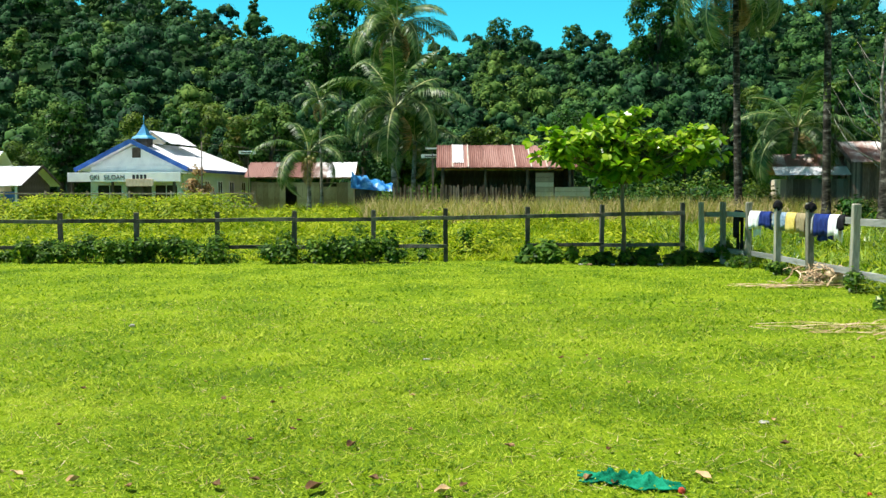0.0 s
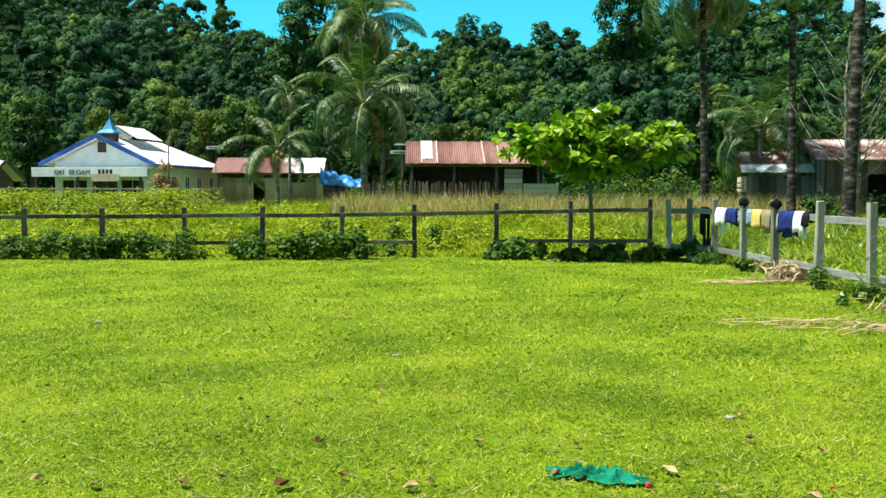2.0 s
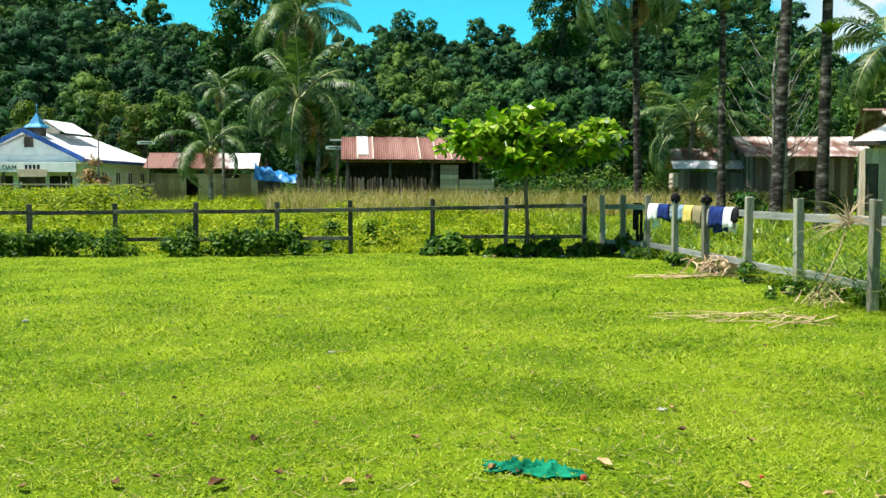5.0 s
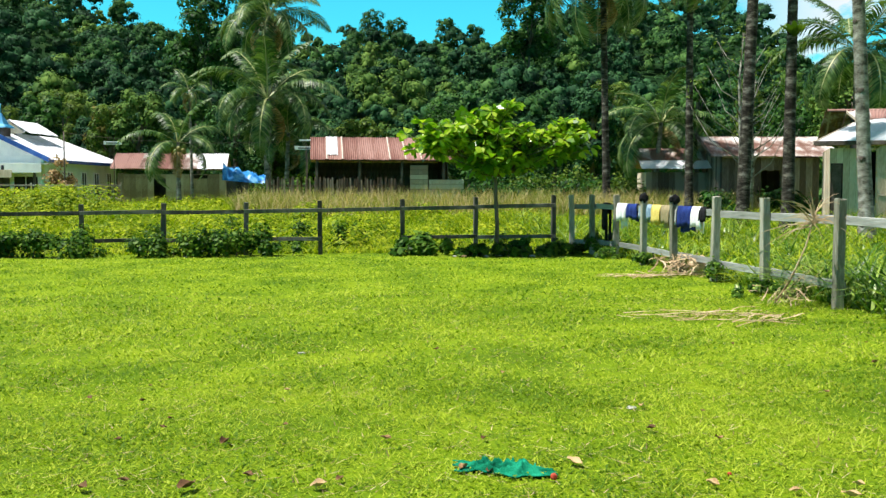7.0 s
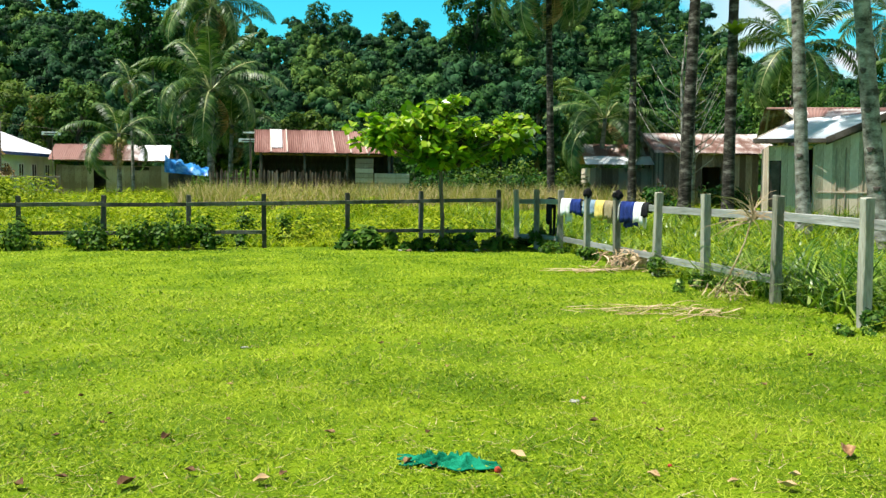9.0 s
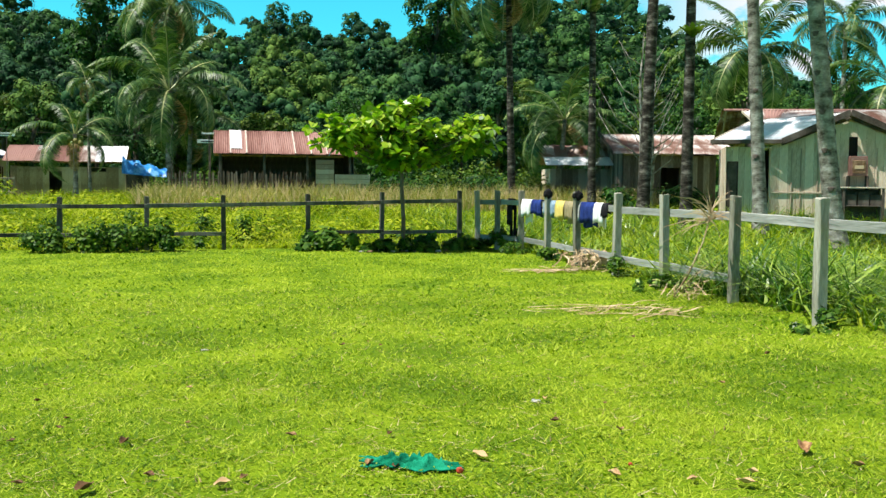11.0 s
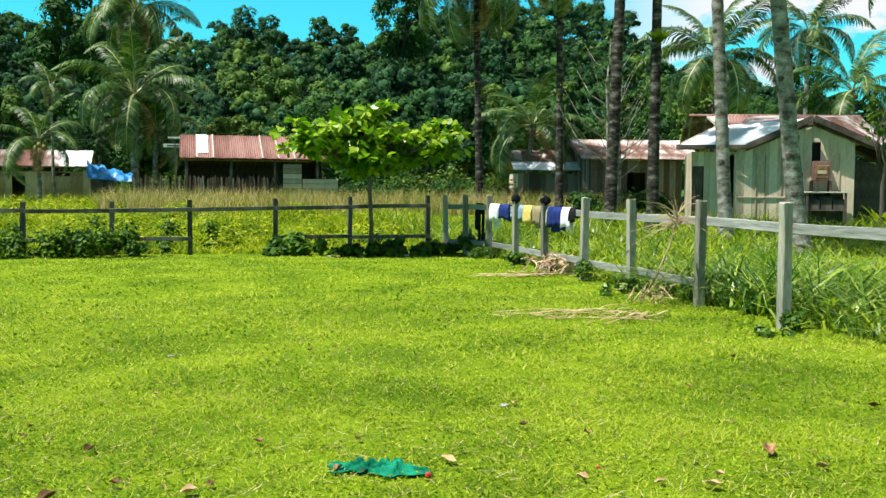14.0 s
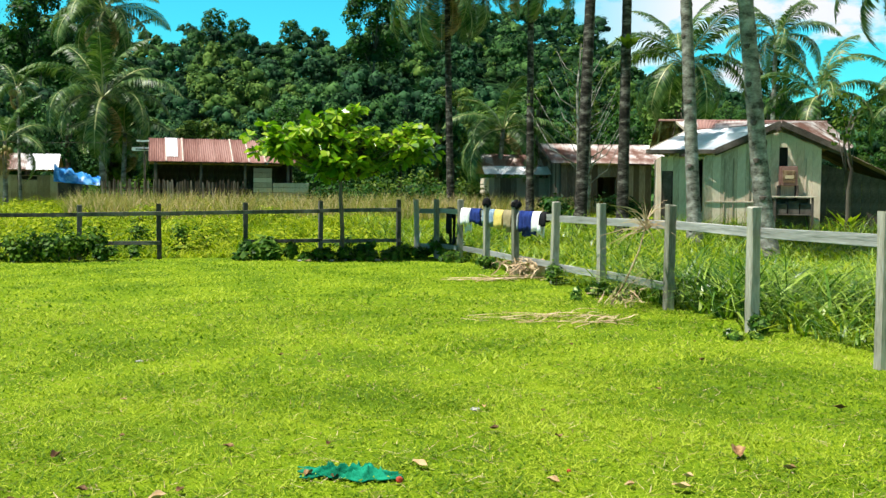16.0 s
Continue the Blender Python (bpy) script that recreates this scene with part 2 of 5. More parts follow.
def quad_mesh(name, v, per, mat):
    """A mesh of many separate small faces: v is (n, per, 3)."""
    n = len(v)
    me = bpy.data.meshes.new(name)
    me.vertices.add(n * per)
    me.vertices.foreach_set("co", np.ascontiguousarray(v, dtype=np.float32).ravel())
    me.loops.add(n * per)
    me.loops.foreach_set("vertex_index", np.arange(n * per, dtype=np.int32))
    me.polygons.add(n)
    me.polygons.foreach_set("loop_start", np.arange(0, n * per, per, dtype=np.int32))
    me.materials.append(mat)
    me.update(calc_edges=True)
    return me


def strip_mesh(name, rows, mat):
    """Many ribbons in one mesh: rows is (n, k, 2, 3), the two edges at k steps along each ribbon."""
    n, k = rows.shape[:2]
    base = (np.arange(n) * k * 2)[:, None, None]
    j = np.arange(k - 1)[None, :, None] * 2
    f = base + j + np.array([0, 1, 3, 2])[None, None, :]
    f = f.reshape(-1, 4)
    me = bpy.data.meshes.new(name)
    me.vertices.add(n * k * 2)
    me.vertices.foreach_set("co", np.ascontiguousarray(rows, dtype=np.float32).ravel())
    me.loops.add(f.size)
    me.loops.foreach_set("vertex_index", f.astype(np.int32).ravel())
    me.polygons.add(len(f))
    me.polygons.foreach_set("loop_start", np.arange(0, f.size, 4, dtype=np.int32))
    me.materials.append(mat)
    me.update(calc_edges=True)
    return me


def part(name, data, parent, m=None, label=""):
    ob = new(name, data)
    ob.parent = parent
    if m is not None:
        ob.matrix_basis = m
    if label:
        ob["label"] = label
    return ob


def thing(name, m, label, category, group="", kind="", data=None):
    ob = new(name, data)
    ob.matrix_basis = m
    return tagged(ob, label, category, group, kind)


def box_mesh(name, sx, sy, sz, mat, bevel=0.0, wobble=0.0, rng=None, cuts=0):
    """A box standing on its base centre, with bevelled and slightly uneven edges."""
    bm = bmesh.new()
    bmesh.ops.create_cube(bm, size=1.0)
    bmesh.ops.scale(bm, vec=(sx, sy, sz), verts=bm.verts)
    bmesh.ops.translate(bm, vec=(0, 0, sz / 2), verts=bm.verts)
    if cuts:
        axis = max(range(3), key=lambda i: (sx, sy, sz)[i])
        ed = [e for e in bm.edges if abs((e.verts[0].co - e.verts[1].co)[axis]) > 1e-6]
        bmesh.ops.subdivide_edges(bm, edges=ed, cuts=cuts)
    if bevel:
        bmesh.ops.bevel(bm, geom=[e for e in bm.edges if e.calc_face_angle(0) > 0.5], offset=bevel, segments=1, affect="EDGES")
    if wobble:
        r = rng or random
        for v in bm.verts:
            v.co += Vector((r.uniform(-1, 1), r.uniform(-1, 1), r.uniform(-1, 1))) * wobble
    me = bpy.data.meshes.new(name)
    bm.to_mesh(me)
    bm.free()
    me.materials.append(mat)
    return me


def tube_mesh(name, pts, radii, mat, sides=8, cap=True):
    """A tapered tube along pts."""
    verts, faces = [], []
    pts = [Vector(p) for p in pts]
    for i, p in enumerate(pts):
        d = (pts[min(i + 1, len(pts) - 1)] - pts[max(i - 1, 0)]).normalized()
        a = d.cross(Vector((0.31, 0.95, 0.42))).normalized()
        b = d.cross(a)
        for s in range(sides):
            w = 2 * math.pi * s / sides
            verts.append(p + (a * math.cos(w) + b * math.sin(w)) * radii[i])
    for i in range(len(pts) - 1):
        for s in range(sides):
            t = (s + 1) % sides
            faces.append((i * sides + s, i * sides + t, (i + 1) * sides + t, (i + 1) * sides + s))
    if cap:
        faces.append(tuple(range(sides))[::-1])
        faces.append(tuple((len(pts) - 1) * sides + s for s in range(sides)))
    return mesh_from(name, verts, faces, mat, smooth=True)


def unit(v):
    return v / np.maximum(np.linalg.norm(v, axis=-1, keepdims=True), 1e-9)


def leaf_quads(rng, centres, normals, size, slim=0.6):
    """Leaf-shaped four-cornered faces about centres, facing roughly along normals."""
    n = len(centres)
    size = np.broadcast_to(np.asarray(size, float), (n,))[:, None]
    r = unit(rng.normal(size=(n, 3)))
    u = unit(np.cross(normals, r))
    w = np.cross(normals, u)
    k = size * 0.5
    bend = normals * k * 0.25
    return np.stack([centres - u * k, centres + w * k * slim - bend, centres + u * k, centres - w * k * slim - bend], 1)


def clump_points(rng, n, lobes, jitter=0.27, rise=0.4):
    """Points and outward normals on the shells of lobes: rows of x, y, z, radius."""
    lobes = np.asarray(lobes, float)
    wgt = lobes[:, 3] ** 2
    pick = rng.choice(len(lobes), n, p=wgt / wgt.sum())
    d = unit(rng.normal(size=(n, 3)) + [0, -0.15, rise])
    rad = lobes[pick, 3] * (1 - 0.28 * rng.random(n) ** 1.5)
    bumpy = 1 + 0.16 * np.sin(d[:, 0] * 7 + pick) * np.sin(d[:, 1] * 6 + pick * 2) + 0.07 * rng.normal(size=n)
    c = lobes[pick, :3] + d * (rad * bumpy)[:, None] * [1, 1, 0.85]
    return c, unit(d + [0, 0, 0.2] + rng.normal(size=(n, 3)) * jitter)


# ---- the ground ----
E_A = [-1.6, -0.9, -0.44, -0.28, -0.245, -0.19, -0.14, 0.0, 0.03, 0.07, 0.10, 0.13, 0.18, 0.235, 0.296, 0.39, 0.435, 0.465, 0.50, 0.56, 0.7, 0.83, 1.6]
E_H = [0.20, 0.22, 0.23, 0.22, 0.200, 0.180, 0.158, 0.158, 0.165, 0.164, 0.156, 0.162, 0.162, 0.19, 0.20, 0.205, 0.205, 0.175, 0.15, 0.135, 0.118, 0.105, 0.08]
RIDGE = 225.0


def hill(x, y):
    """Height of the ground: level lawn, a gentle rise to the village, then the wooded ridge."""
    x, y = np.asarray(x, float), np.asarray(y, float)
    crest = np.interp(x / np.maximum(y, 1.0), E_A, E_H) * RIDGE - 10.4
    s = np.clip((y - 88) / (RIDGE - 88), 0, 1)
    far = np.clip((y - RIDGE) / 700, 0, 1)
    v = np.clip((y - 25) / 25, 0, 1)
    return np.maximum(crest, 1.0) * (s * s * (3 - 2 * s)) * (1 - far) + 0.5 * v * v * (3 - 2 * v) - 0.02


def ground_mesh():
    xs = np.concatenate([-np.geomspace(2600, 70, 22), np.linspace(-60, 90, 76), np.geomspace(100, 2600, 22)])
    ys = np.concatenate([-np.geomspace(900, 14, 12), np.linspace(-10, 60, 71), np.linspace(64, 250, 48), np.geomspace(262, 2600, 16)])
    X, Y = np.meshgrid(xs, ys)
    Z = hill(X, Y) + 0.02
    nx = len(xs)
    verts = np.stack([X, Y, Z], -1).reshape(-1, 3)
    i, j = np.meshgrid(np.arange(len(ys) - 1), np.arange(nx - 1), indexing="ij")
    a = (i * nx + j).ravel()
    faces = np.stack([a, a + 1, a + nx + 1, a + nx], 1)
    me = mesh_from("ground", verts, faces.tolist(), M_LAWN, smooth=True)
    me.materials.append(M_SHADED_FLOOR)          # undergrowth floor of the woods, deep shade put into its near-black green
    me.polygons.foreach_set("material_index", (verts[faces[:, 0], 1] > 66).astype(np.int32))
    return me


thing("ground", Matrix.Identity(4), "mown yellow-green lawn running into rough ground and a wooded hill", "ground", kind="structure", data=ground_mesh())
thing("path", pose(0, 0, 0.0), "pale bare earth path crossing the rough grass", "path", kind="structure",
      data=mesh_from("path", [(-1.0, 41.0, 0.42), (7.5, 41.0, 0.42), (7.5, 43.0, 0.42), (-1.0, 43.0, 0.42), (-1.0, 41.0, 0.2), (7.5, 41.0, 0.2), (7.5, 43.0, -0.1), (-1.0, 43.0, 0.2)],
                     [(0, 1, 2, 3), (0, 4, 5, 1), (1, 5, 6, 2), (2, 6, 7, 3), (3, 7, 4, 0)], M_PATH))


# ---- fences ----
BACK_POSTS = [(-12.1, 1.10), (-10.35, 1.09), (-8.62, 1.10), (-6.91, 1.11), (-5.08, 1.13), (-3.36, 1.15), (-1.58, 1.17), (0.06, 1.21), (1.91, 1.24), (3.58, 1.29), (5.40, 1.34)]
BACK_Y = 22.6
SIDE_POSTS = [(5.80, 22.45), (6.15, 22.0), (6.36, 20.9), (6.34, 19.0), (6.36, 17.35), (6.32, 15.4), (6.34, 13.6), (6.30, 11.5), (6.12, 9.35), (5.93, 7.1), (5.8, 5.0), (5.66, 2.9)]


def fence(label, posts, rails, post_mat, rail_mat, width):
    """posts: x, y, height. rails: height as a share of the posts' and the bays that still have it."""
    rng = random.Random(len(posts))
    top = thing("fence", pose(posts[0][0], posts[0][1], 0), label, "fence", kind="structure")
    ox, oy = posts[0][:2]
    variants = [box_mesh("fence_post", width, width * 0.85, 1.0, post_mat, 0.008, 0.006, rng, cuts=3) for _ in range(3)]
    for i, (x, y, h) in enumerate(posts):
        m = pose(x - ox, y - oy, -0.05, rng.uniform(-0.8, 0.8), rng.uniform(-1.0, 1.0), rng.uniform(-8, 8)) @ Matrix.Diagonal((1, 1, h + 0.05, 1))
        part("fence_post", variants[i % 3], top, m)
    for share, bays, drop, nudge in rails:
        for i in bays:
            (x0, y0, h0), (x1, y1, h1) = posts[i], posts[i + 1]
            dx, dy = x1 - x0, y1 - y0
            ln = math.hypot(dx, dy)
            px, py = nudge[0], nudge[1]
            z0, z1 = h0 * share + rng.uniform(-0.012, 0.012), h1 * share + rng.uniform(-0.012, 0.012)
            me = box_mesh("rail", ln + 0.06, 0.03, drop, rail_mat, 0.005, 0.004, rng, cuts=3)
            m = pose(x0 - ox + dx / 2 + px, y0 - oy + dy / 2 + py, (z0 + z1) / 2 - drop / 2, 0, -math.degrees(math.atan2(z1 - z0, ln)), math.degrees(math.atan2(dy, dx)))
            part("rail", me, top, m)
    return top


fence("weathered grey wooden post-and-rail fence along the lawn", [(x, BACK_Y, h) for x, h in BACK_POSTS],
      [(0.83, range(10), 0.085, (0, -0.075)), (0.30, [0, 1, 2, 3, 4, 5, 6, 8, 9], 0.08, (0, -0.075))], M_DARKPOST, M_DARKPOST, 0.10)
fence("pale grey weathered wooden post-and-rail fence, partly overgrown", [(x, y, 1.35) for x, y in SIDE_POSTS],
      [(0.80, range(11), 0.11, (0.075, 0)), (0.21, range(7), 0.105, (0.075, 0))], M_POST, M_RAIL, 0.115)


# ---- buildings ----
def sheet_mesh(name, width, length, mat, waves=8, depth=0.022, tatter=0.0, rng=None):
    """A corrugated iron sheet: x across, y down the slope from 0 to -length; thin but double-sided."""
    n = waves * 4
    verts, faces = [], []
    for k in range(3):
        for i in range(n + 1):
            x = width * (i / n - 0.5)
            y = -length * k / 2 + (rng.uniform(-tatter, tatter) if rng and k == 2 else 0)
            verts.append((x, y, depth * math.sin(2 * math.pi * i / 4.0 + 0.4)))
    for k in range(2):
        for i in range(n):
            a = k * (n + 1) + i
            faces.append((a, a + n + 1, a + n + 2, a + 1))
    return mesh_from(name, verts, faces, mat)


def roof_slope(parent, p0, p1, run, drop, mats, sheet=0.8, rng=None, tatter=0.03, name="roof_sheet", lap=None):
    """Sheets laid side by side from ridge end p0 to p1, each falling by drop over run, to the right-hand side of p0->p1 seen from above."""
    p0, p1 = Vector(p0), Vector(p1)
    along = (p1 - p0)
    n = max(1, round(along.length / sheet))
    ux = along.normalized()
    out = Vector((ux.y, -ux.x, 0)).normalized()
    fall = (out * run - Vector((0, 0, drop)))
    uy = -fall.normalized()
    uz = ux.cross(uy)
    basis = Matrix((ux, uy, uz)).transposed().to_4x4()
    rng = rng or random.Random(3)
    w = along.length / n
    kinds = {m.name: sheet_mesh(name, w + 0.05, fall.length, m, tatter=tatter, rng=rng) for m in mats}
    for i in range(n):
        m = mats[i % len(mats)] if lap != "random" else rng.choice(mats)
        c = p0 + ux * (w * (i + 0.5)) + uz * (0.012 * (i % 2))
        part(name, kinds[m.name], parent, Matrix.Translation(c) @ basis)
    if lap and lap != "random":
        me = box_mesh("lap_strip", 0.07, fall.length, 0.012, lap, 0.003)
        for i in range(1, n):
            if rng.random() < 0.86:
                part("lap_strip", me, parent, Matrix.Translation(p0 + ux * (w * i) + fall / 2 + uz * 0.042) @ basis)


def roof_patch(parent, tl, tr, br, bl, mats, n, name="roof_sheet", waves=6, depth=0.02):
    """Corrugated sheets that fill a four-cornered slope; tl to tr is the upper edge."""
    tl, tr, br, bl = (Vector(p) for p in (tl, tr, br, bl))
    up = (tr - tl).cross(tl - bl).normalized()
    rng = random.Random(n)
    for i in range(n):
        vs, fs = [], []
        m = waves * 4
        lift = up * (0.012 * (i % 2))
        slip = rng.uniform(-0.03, 0.03)
        for k in range(3):
            for j in range(m + 1):
                u, v = min(1.0, (i + 1.03 * j / m) / n), k / 2 * (1 + slip * (k == 2))
                p = (tl.lerp(tr, u)).lerp(bl.lerp(br, u), v) + lift + up * (depth * math.sin(math.pi * j / 2 + 0.4))
                vs.append(p)
        for k in range(2):
            for j in range(m):
                a = k * (m + 1) + j
                fs.append((a, a + m + 1, a + m + 2, a + 1))
        part(name, mesh_from(name, vs, fs, mats[i % len(mats)]), parent)


def board_wall(parent, a, b, h0, h1, mat, board=0.26, gaps=(), peak=None, rng=None, name="plank", base=0.0, thick=0.03, at=0.5):
    """Upright boards from a to b (xy); top runs from h0 to h1, or up to peak at that share of the length. gaps: (from, to, bottom, top) along the wall."""
    rng = rng or random.Random(5)
    a, b = Vector((*a, 0)), Vector((*b, 0))
    d = b - a
    ln = d.length
    n = max(2, round(ln / board))
    w = ln / n
    rz = math.degrees(math.atan2(d.y, d.x))

    def top(s):
        return h0 + (h1 - h0) * s if peak is None else (h0 + (peak - h0) * s / at if s < at else peak + (h1 - peak) * (s - at) / (1 - at))
    for i in range(n):
        s0, s1 = i / n, (i + 1) / n
        spans = [(base, None)]
        for g0, g1, zb, zt in gaps:
            if g0 <= (i + 0.5) * w <= g1:
                spans = ([(base, zb)] if zb > base + 0.05 else []) + [(zt, None)]
        for z0, z1 in spans:
            tl, tr = (top(s0), top(s1)) if z1 is None else (z1, z1)
            if min(tl, tr) <= z0 + 0.03:
                continue
            e = 0.004
            q = thick / 2
            vs = [(-w / 2 + e, -q, z0), (w / 2 - e, -q, z0), (w / 2 - e, -q, tr), (-w / 2 + e, -q, tl)]
            vs += [(x, q, z) for x, _, z in vs]
            fs = [(0, 1, 2, 3), (5, 4, 7, 6), (4, 0, 3, 7), (1, 5, 6, 2), (3, 2, 6, 7), (4, 5, 1, 0)]
            p = a + d * ((s0 + s1) / 2)
            part(name, mesh_from(name, vs, fs, mat), parent, pose(p.x, p.y, rng.uniform(-0.01, 0.01), 0, 0, rz) @ pose(0, rng.uniform(-0.006, 0.006), 0))


def solid(parent, name, x0, x1, y0, y1, z0, z1, mat, label="", bevel=0.008):
    return part(name, box_mesh(name, x1 - x0, y1 - y0, z1 - z0, mat, bevel), parent, pose((x0 + x1) / 2, (y0 + y1) / 2, z0), label)


def beam(parent, name, p, q, w, h, mat):
    """A squared timber from p to q."""
    p, q = Vector(p), Vector(q)
    d = q - p
    m = Matrix.Translation(p) @ d.to_track_quat("X", "Z").to_matrix().to_4x4() @ pose(d.length / 2, 0, -h / 2)
    part(name, box_mesh(name, d.length, w, h, mat, 0.006), parent, m)


def window(parent, m, w, h, frame_mat, pane_mat, name="window"):
    """A framed window with two panes, facing -y, base centre at m."""
    top = part(name, box_mesh(name, w, 0.03, h, pane_mat, 0.004), parent, m)
    for x, sx, z, sz in ((-w / 2, 0.06, 0, h), (w / 2, 0.06, 0, h), (0, 0.04, 0, h), (0, w + 0.06, -0.03, 0.06), (0, w + 0.06, h - 0.03, 0.06)):
        part("window_frame", box_mesh("window_frame", sx, 0.07, sz, frame_mat, 0.005), top, pose(x, -0.012, z))


def chapel():
    """The white and blue village chapel with its porch, hipped tin roof and small turquoise spire."""
    c = thing("chapel", pose(-14.2, 55.0, 0, 0, 0, -11.5), "white chapel with blue trim, bright tin roof and a turquoise spire", "chapel")
    W, L, E, R = 5.6, 9.4, 3.2, 4.5          # local x from -W to 0, y from 0 to L
    solid(c, "wall", -0.16, 0, 0, L, 0, E, M_MINT)
    solid(c, "wall", -W, -W + 0.16, 0, L, 0, E, M_WHITE)
    solid(c, "wall", -W + 0.16, -0.16, L - 0.16, L, 0, E, M_WHITE)
    # the front wall with its doorway, and the gable above
    solid(c, "wall", -W + 0.16, -3.4, 0, 0.16, 0, E, M_WHITE)
    solid(c, "wall", -1.9, -0.16, 0, 0.16, 0, E, M_WHITE)
    solid(c, "wall", -3.4, -1.9, 0, 0.16, 2.2, E, M_WHITE)
    solid(c, "door", -3.35, -1.95, 0.04, 0.1, 0, 2.2, M_TIMBER, "dark wooden double door")
    part("gable", mesh_from("gable", [(-W, 0.05, E), (0, 0.05, E), (-W / 2, 0.05, R - 0.12), (-W, 0.2, E), (0, 0.2, E), (-W / 2, 0.2, R - 0.12)],
                            [(0, 1, 2), (5, 4, 3), (0, 2, 5, 3), (1, 4, 5, 2), (0, 3, 4, 1)], M_WHITE), c)
    solid(c, "gable_opening", -W / 2 - 0.25, -W / 2 + 0.25, 0.0, 0.045, 3.65, 4.2, M_TIMBER, "dark louvred opening")
    # porch windows, widened so their near-black panes carry the porch's deep shade
    window(c, pose(-1.0, -0.02, 0.75), 1.35, 1.4, M_WHITE, M_DARK)
    window(c, pose(-4.4, -0.02, 0.75), 1.5, 1.4, M_WHITE, M_DARK)
    for y in (1.1, 2.9, 4.7, 6.4, 8.2):
        window(c, pose(0.02, y, 1.0, 0, 0, 90), 0.62, 1.4, M_WHITE, M_DARK)
    o = 0.6
    kr = (R - E) / (W / 2)
    roof_slope(c, (-W / 2, -o, R), (-W / 2, L - 2.0, R), W / 2 + o, kr * (W / 2 + o), [M_ZINC])
    roof_slope(c, (-W / 2, L - 2.0, R), (-W / 2, -o, R), W / 2 + o, kr * (W / 2 + o), [M_ZINC])
    # hipped back end
    zb = R - kr * (W / 2 + o)
    part("roof_hip", mesh_from("roof_hip", [(-W / 2, L - 2.0, R), (o, L - 2.0, zb), (o, L + o, zb), (-W - o, L + o, zb), (-W - o, L - 2.0, zb)],
                               [(0, 1, 2), (0, 2, 3), (0, 3, 4)], M_ZINC), c)
    # barge boards and fascia in blue
    for s in (-1, 1):
        beam(c, "barge_board", (-W / 2, -o - 0.03, R + 0.03), (-W / 2 + s * (W / 2 + o), -o - 0.03, zb + 0.03), 0.05, 0.24, M_BLUE)
    beam(c, "fascia", (o, -o, zb), (o, L + o, zb), 0.04, 0.18, M_BLUE)
    # raised monitor roof on the ridge
    roof_slope(c, (-W / 2, 1.7, R + 0.72), (-W / 2, 5.0, R + 0.72), 1.2, 0.72, [M_ZINC])
    roof_slope(c, (-W / 2, 5.0, R + 0.72), (-W / 2, 1.7, R + 0.72), 1.2, 0.72, [M_ZINC])
    part("monitor_gable", mesh_from("monitor_gable", [(-W / 2 - 0.8, 1.85, R), (-W / 2 + 0.8, 1.85, R), (-W / 2, 1.85, R + 0.62), (-W / 2 - 0.8, 2.0, R), (-W / 2 + 0.8, 2.0, R), (-W / 2, 2.0, R + 0.62)],
                                    [(0, 1, 2), (5, 4, 3), (0, 2, 5, 3), (1, 4, 5, 2), (0, 3, 4, 1)], M_CREAM), c)
    # spire: a square base, a flared pyramid and a finial
    spire = part("spire", box_mesh("spire", 0.7, 0.7, 0.55, M_TIMBER, 0.02), c, pose(-W / 2 + 0.25, 0.45, R - 0.35), "turquoise pyramid spire with a finial")
    vs, fs = [], []
    for r, z in ((0.50, 0.0), (0.46, 0.07), (0.30, 0.2), (0.16, 0.5), (0.03, 0.8)):
        vs += [(-r, -r, z), (r, -r, z), (r, r, z), (-r, r, z)]
    for k in range(4):
        for s in range(4):
            fs.append((k * 4 + s, k * 4 + (s + 1) % 4, k * 4 + 4 + (s + 1) % 4, k * 4 + 4 + s))
    fs += [(3, 2, 1, 0), (16, 17, 18, 19)]
    part("spire_roof", mesh_from("spire_roof", vs, fs, M_SPIRE), spire, pose(0, 0, 0.55))
    part("finial", tube_mesh("finial", [(0, 0, 1.3), (0, 0, 1.85)], [0.03, 0.015], M_SPIRE, 6), spire)
    # porch: flat roof with a white lettered fascia on posts
    solid(c, "porch_roof", -W - 0.45, 0.5, -1.4, -0.02, 2.72, 2.8, M_ZINC)
    board = solid(c, "porch_fascia", -W - 0.5, 0.55, -1.48, -1.42, 2.3, 2.8, M_WHITE, "white fascia with dark lettering")
    for x in (-W - 0.3, -3.5, -1.8, 0.1):
        part("porch_post", box_mesh("porch_post", 0.12, 0.12, 2.3, M_TIMBER, 0.01), c, pose(x, -1.3, 0))
    solid(c, "porch_floor", -W - 0.4, 0.1, -1.4, -0.01, 0, 0.25, M_BOARD)
    for x0, x1 in ((-W - 0.3, -3.6), (-1.7, 0.0)):
        solid(c, "porch_rail", x0, x1, -1.33, -1.27, 1.0, 1.1, M_BOARD)
    for k, text in enumerate(("GKI", "SILOAM")):
        cu = bpy.data.curves.new("lettering", "FONT")
        cu.body, cu.size, cu.extrude = text, 0.36, 0.006
        cu.materials.append(M_SIGNINK)
        part("lettering", cu, board, pose((-2.0, -1.15)[k], -0.04, 0.12, 90, 0, 0), "dark painted capital letters")
    for x in (0.62, 0.84, 1.06, 1.28):
        part("lettering", box_mesh("lettering", 0.15, 0.012, 0.24, M_SIGNINK), board, pose(x, -0.036, 0.14), "worn unreadable letters")
    solid(c, "notice_board", -2.6, -1.0, -1.54, -1.50, 2.05, 2.45, M_CREAM, "pale notice board hung under the fascia")


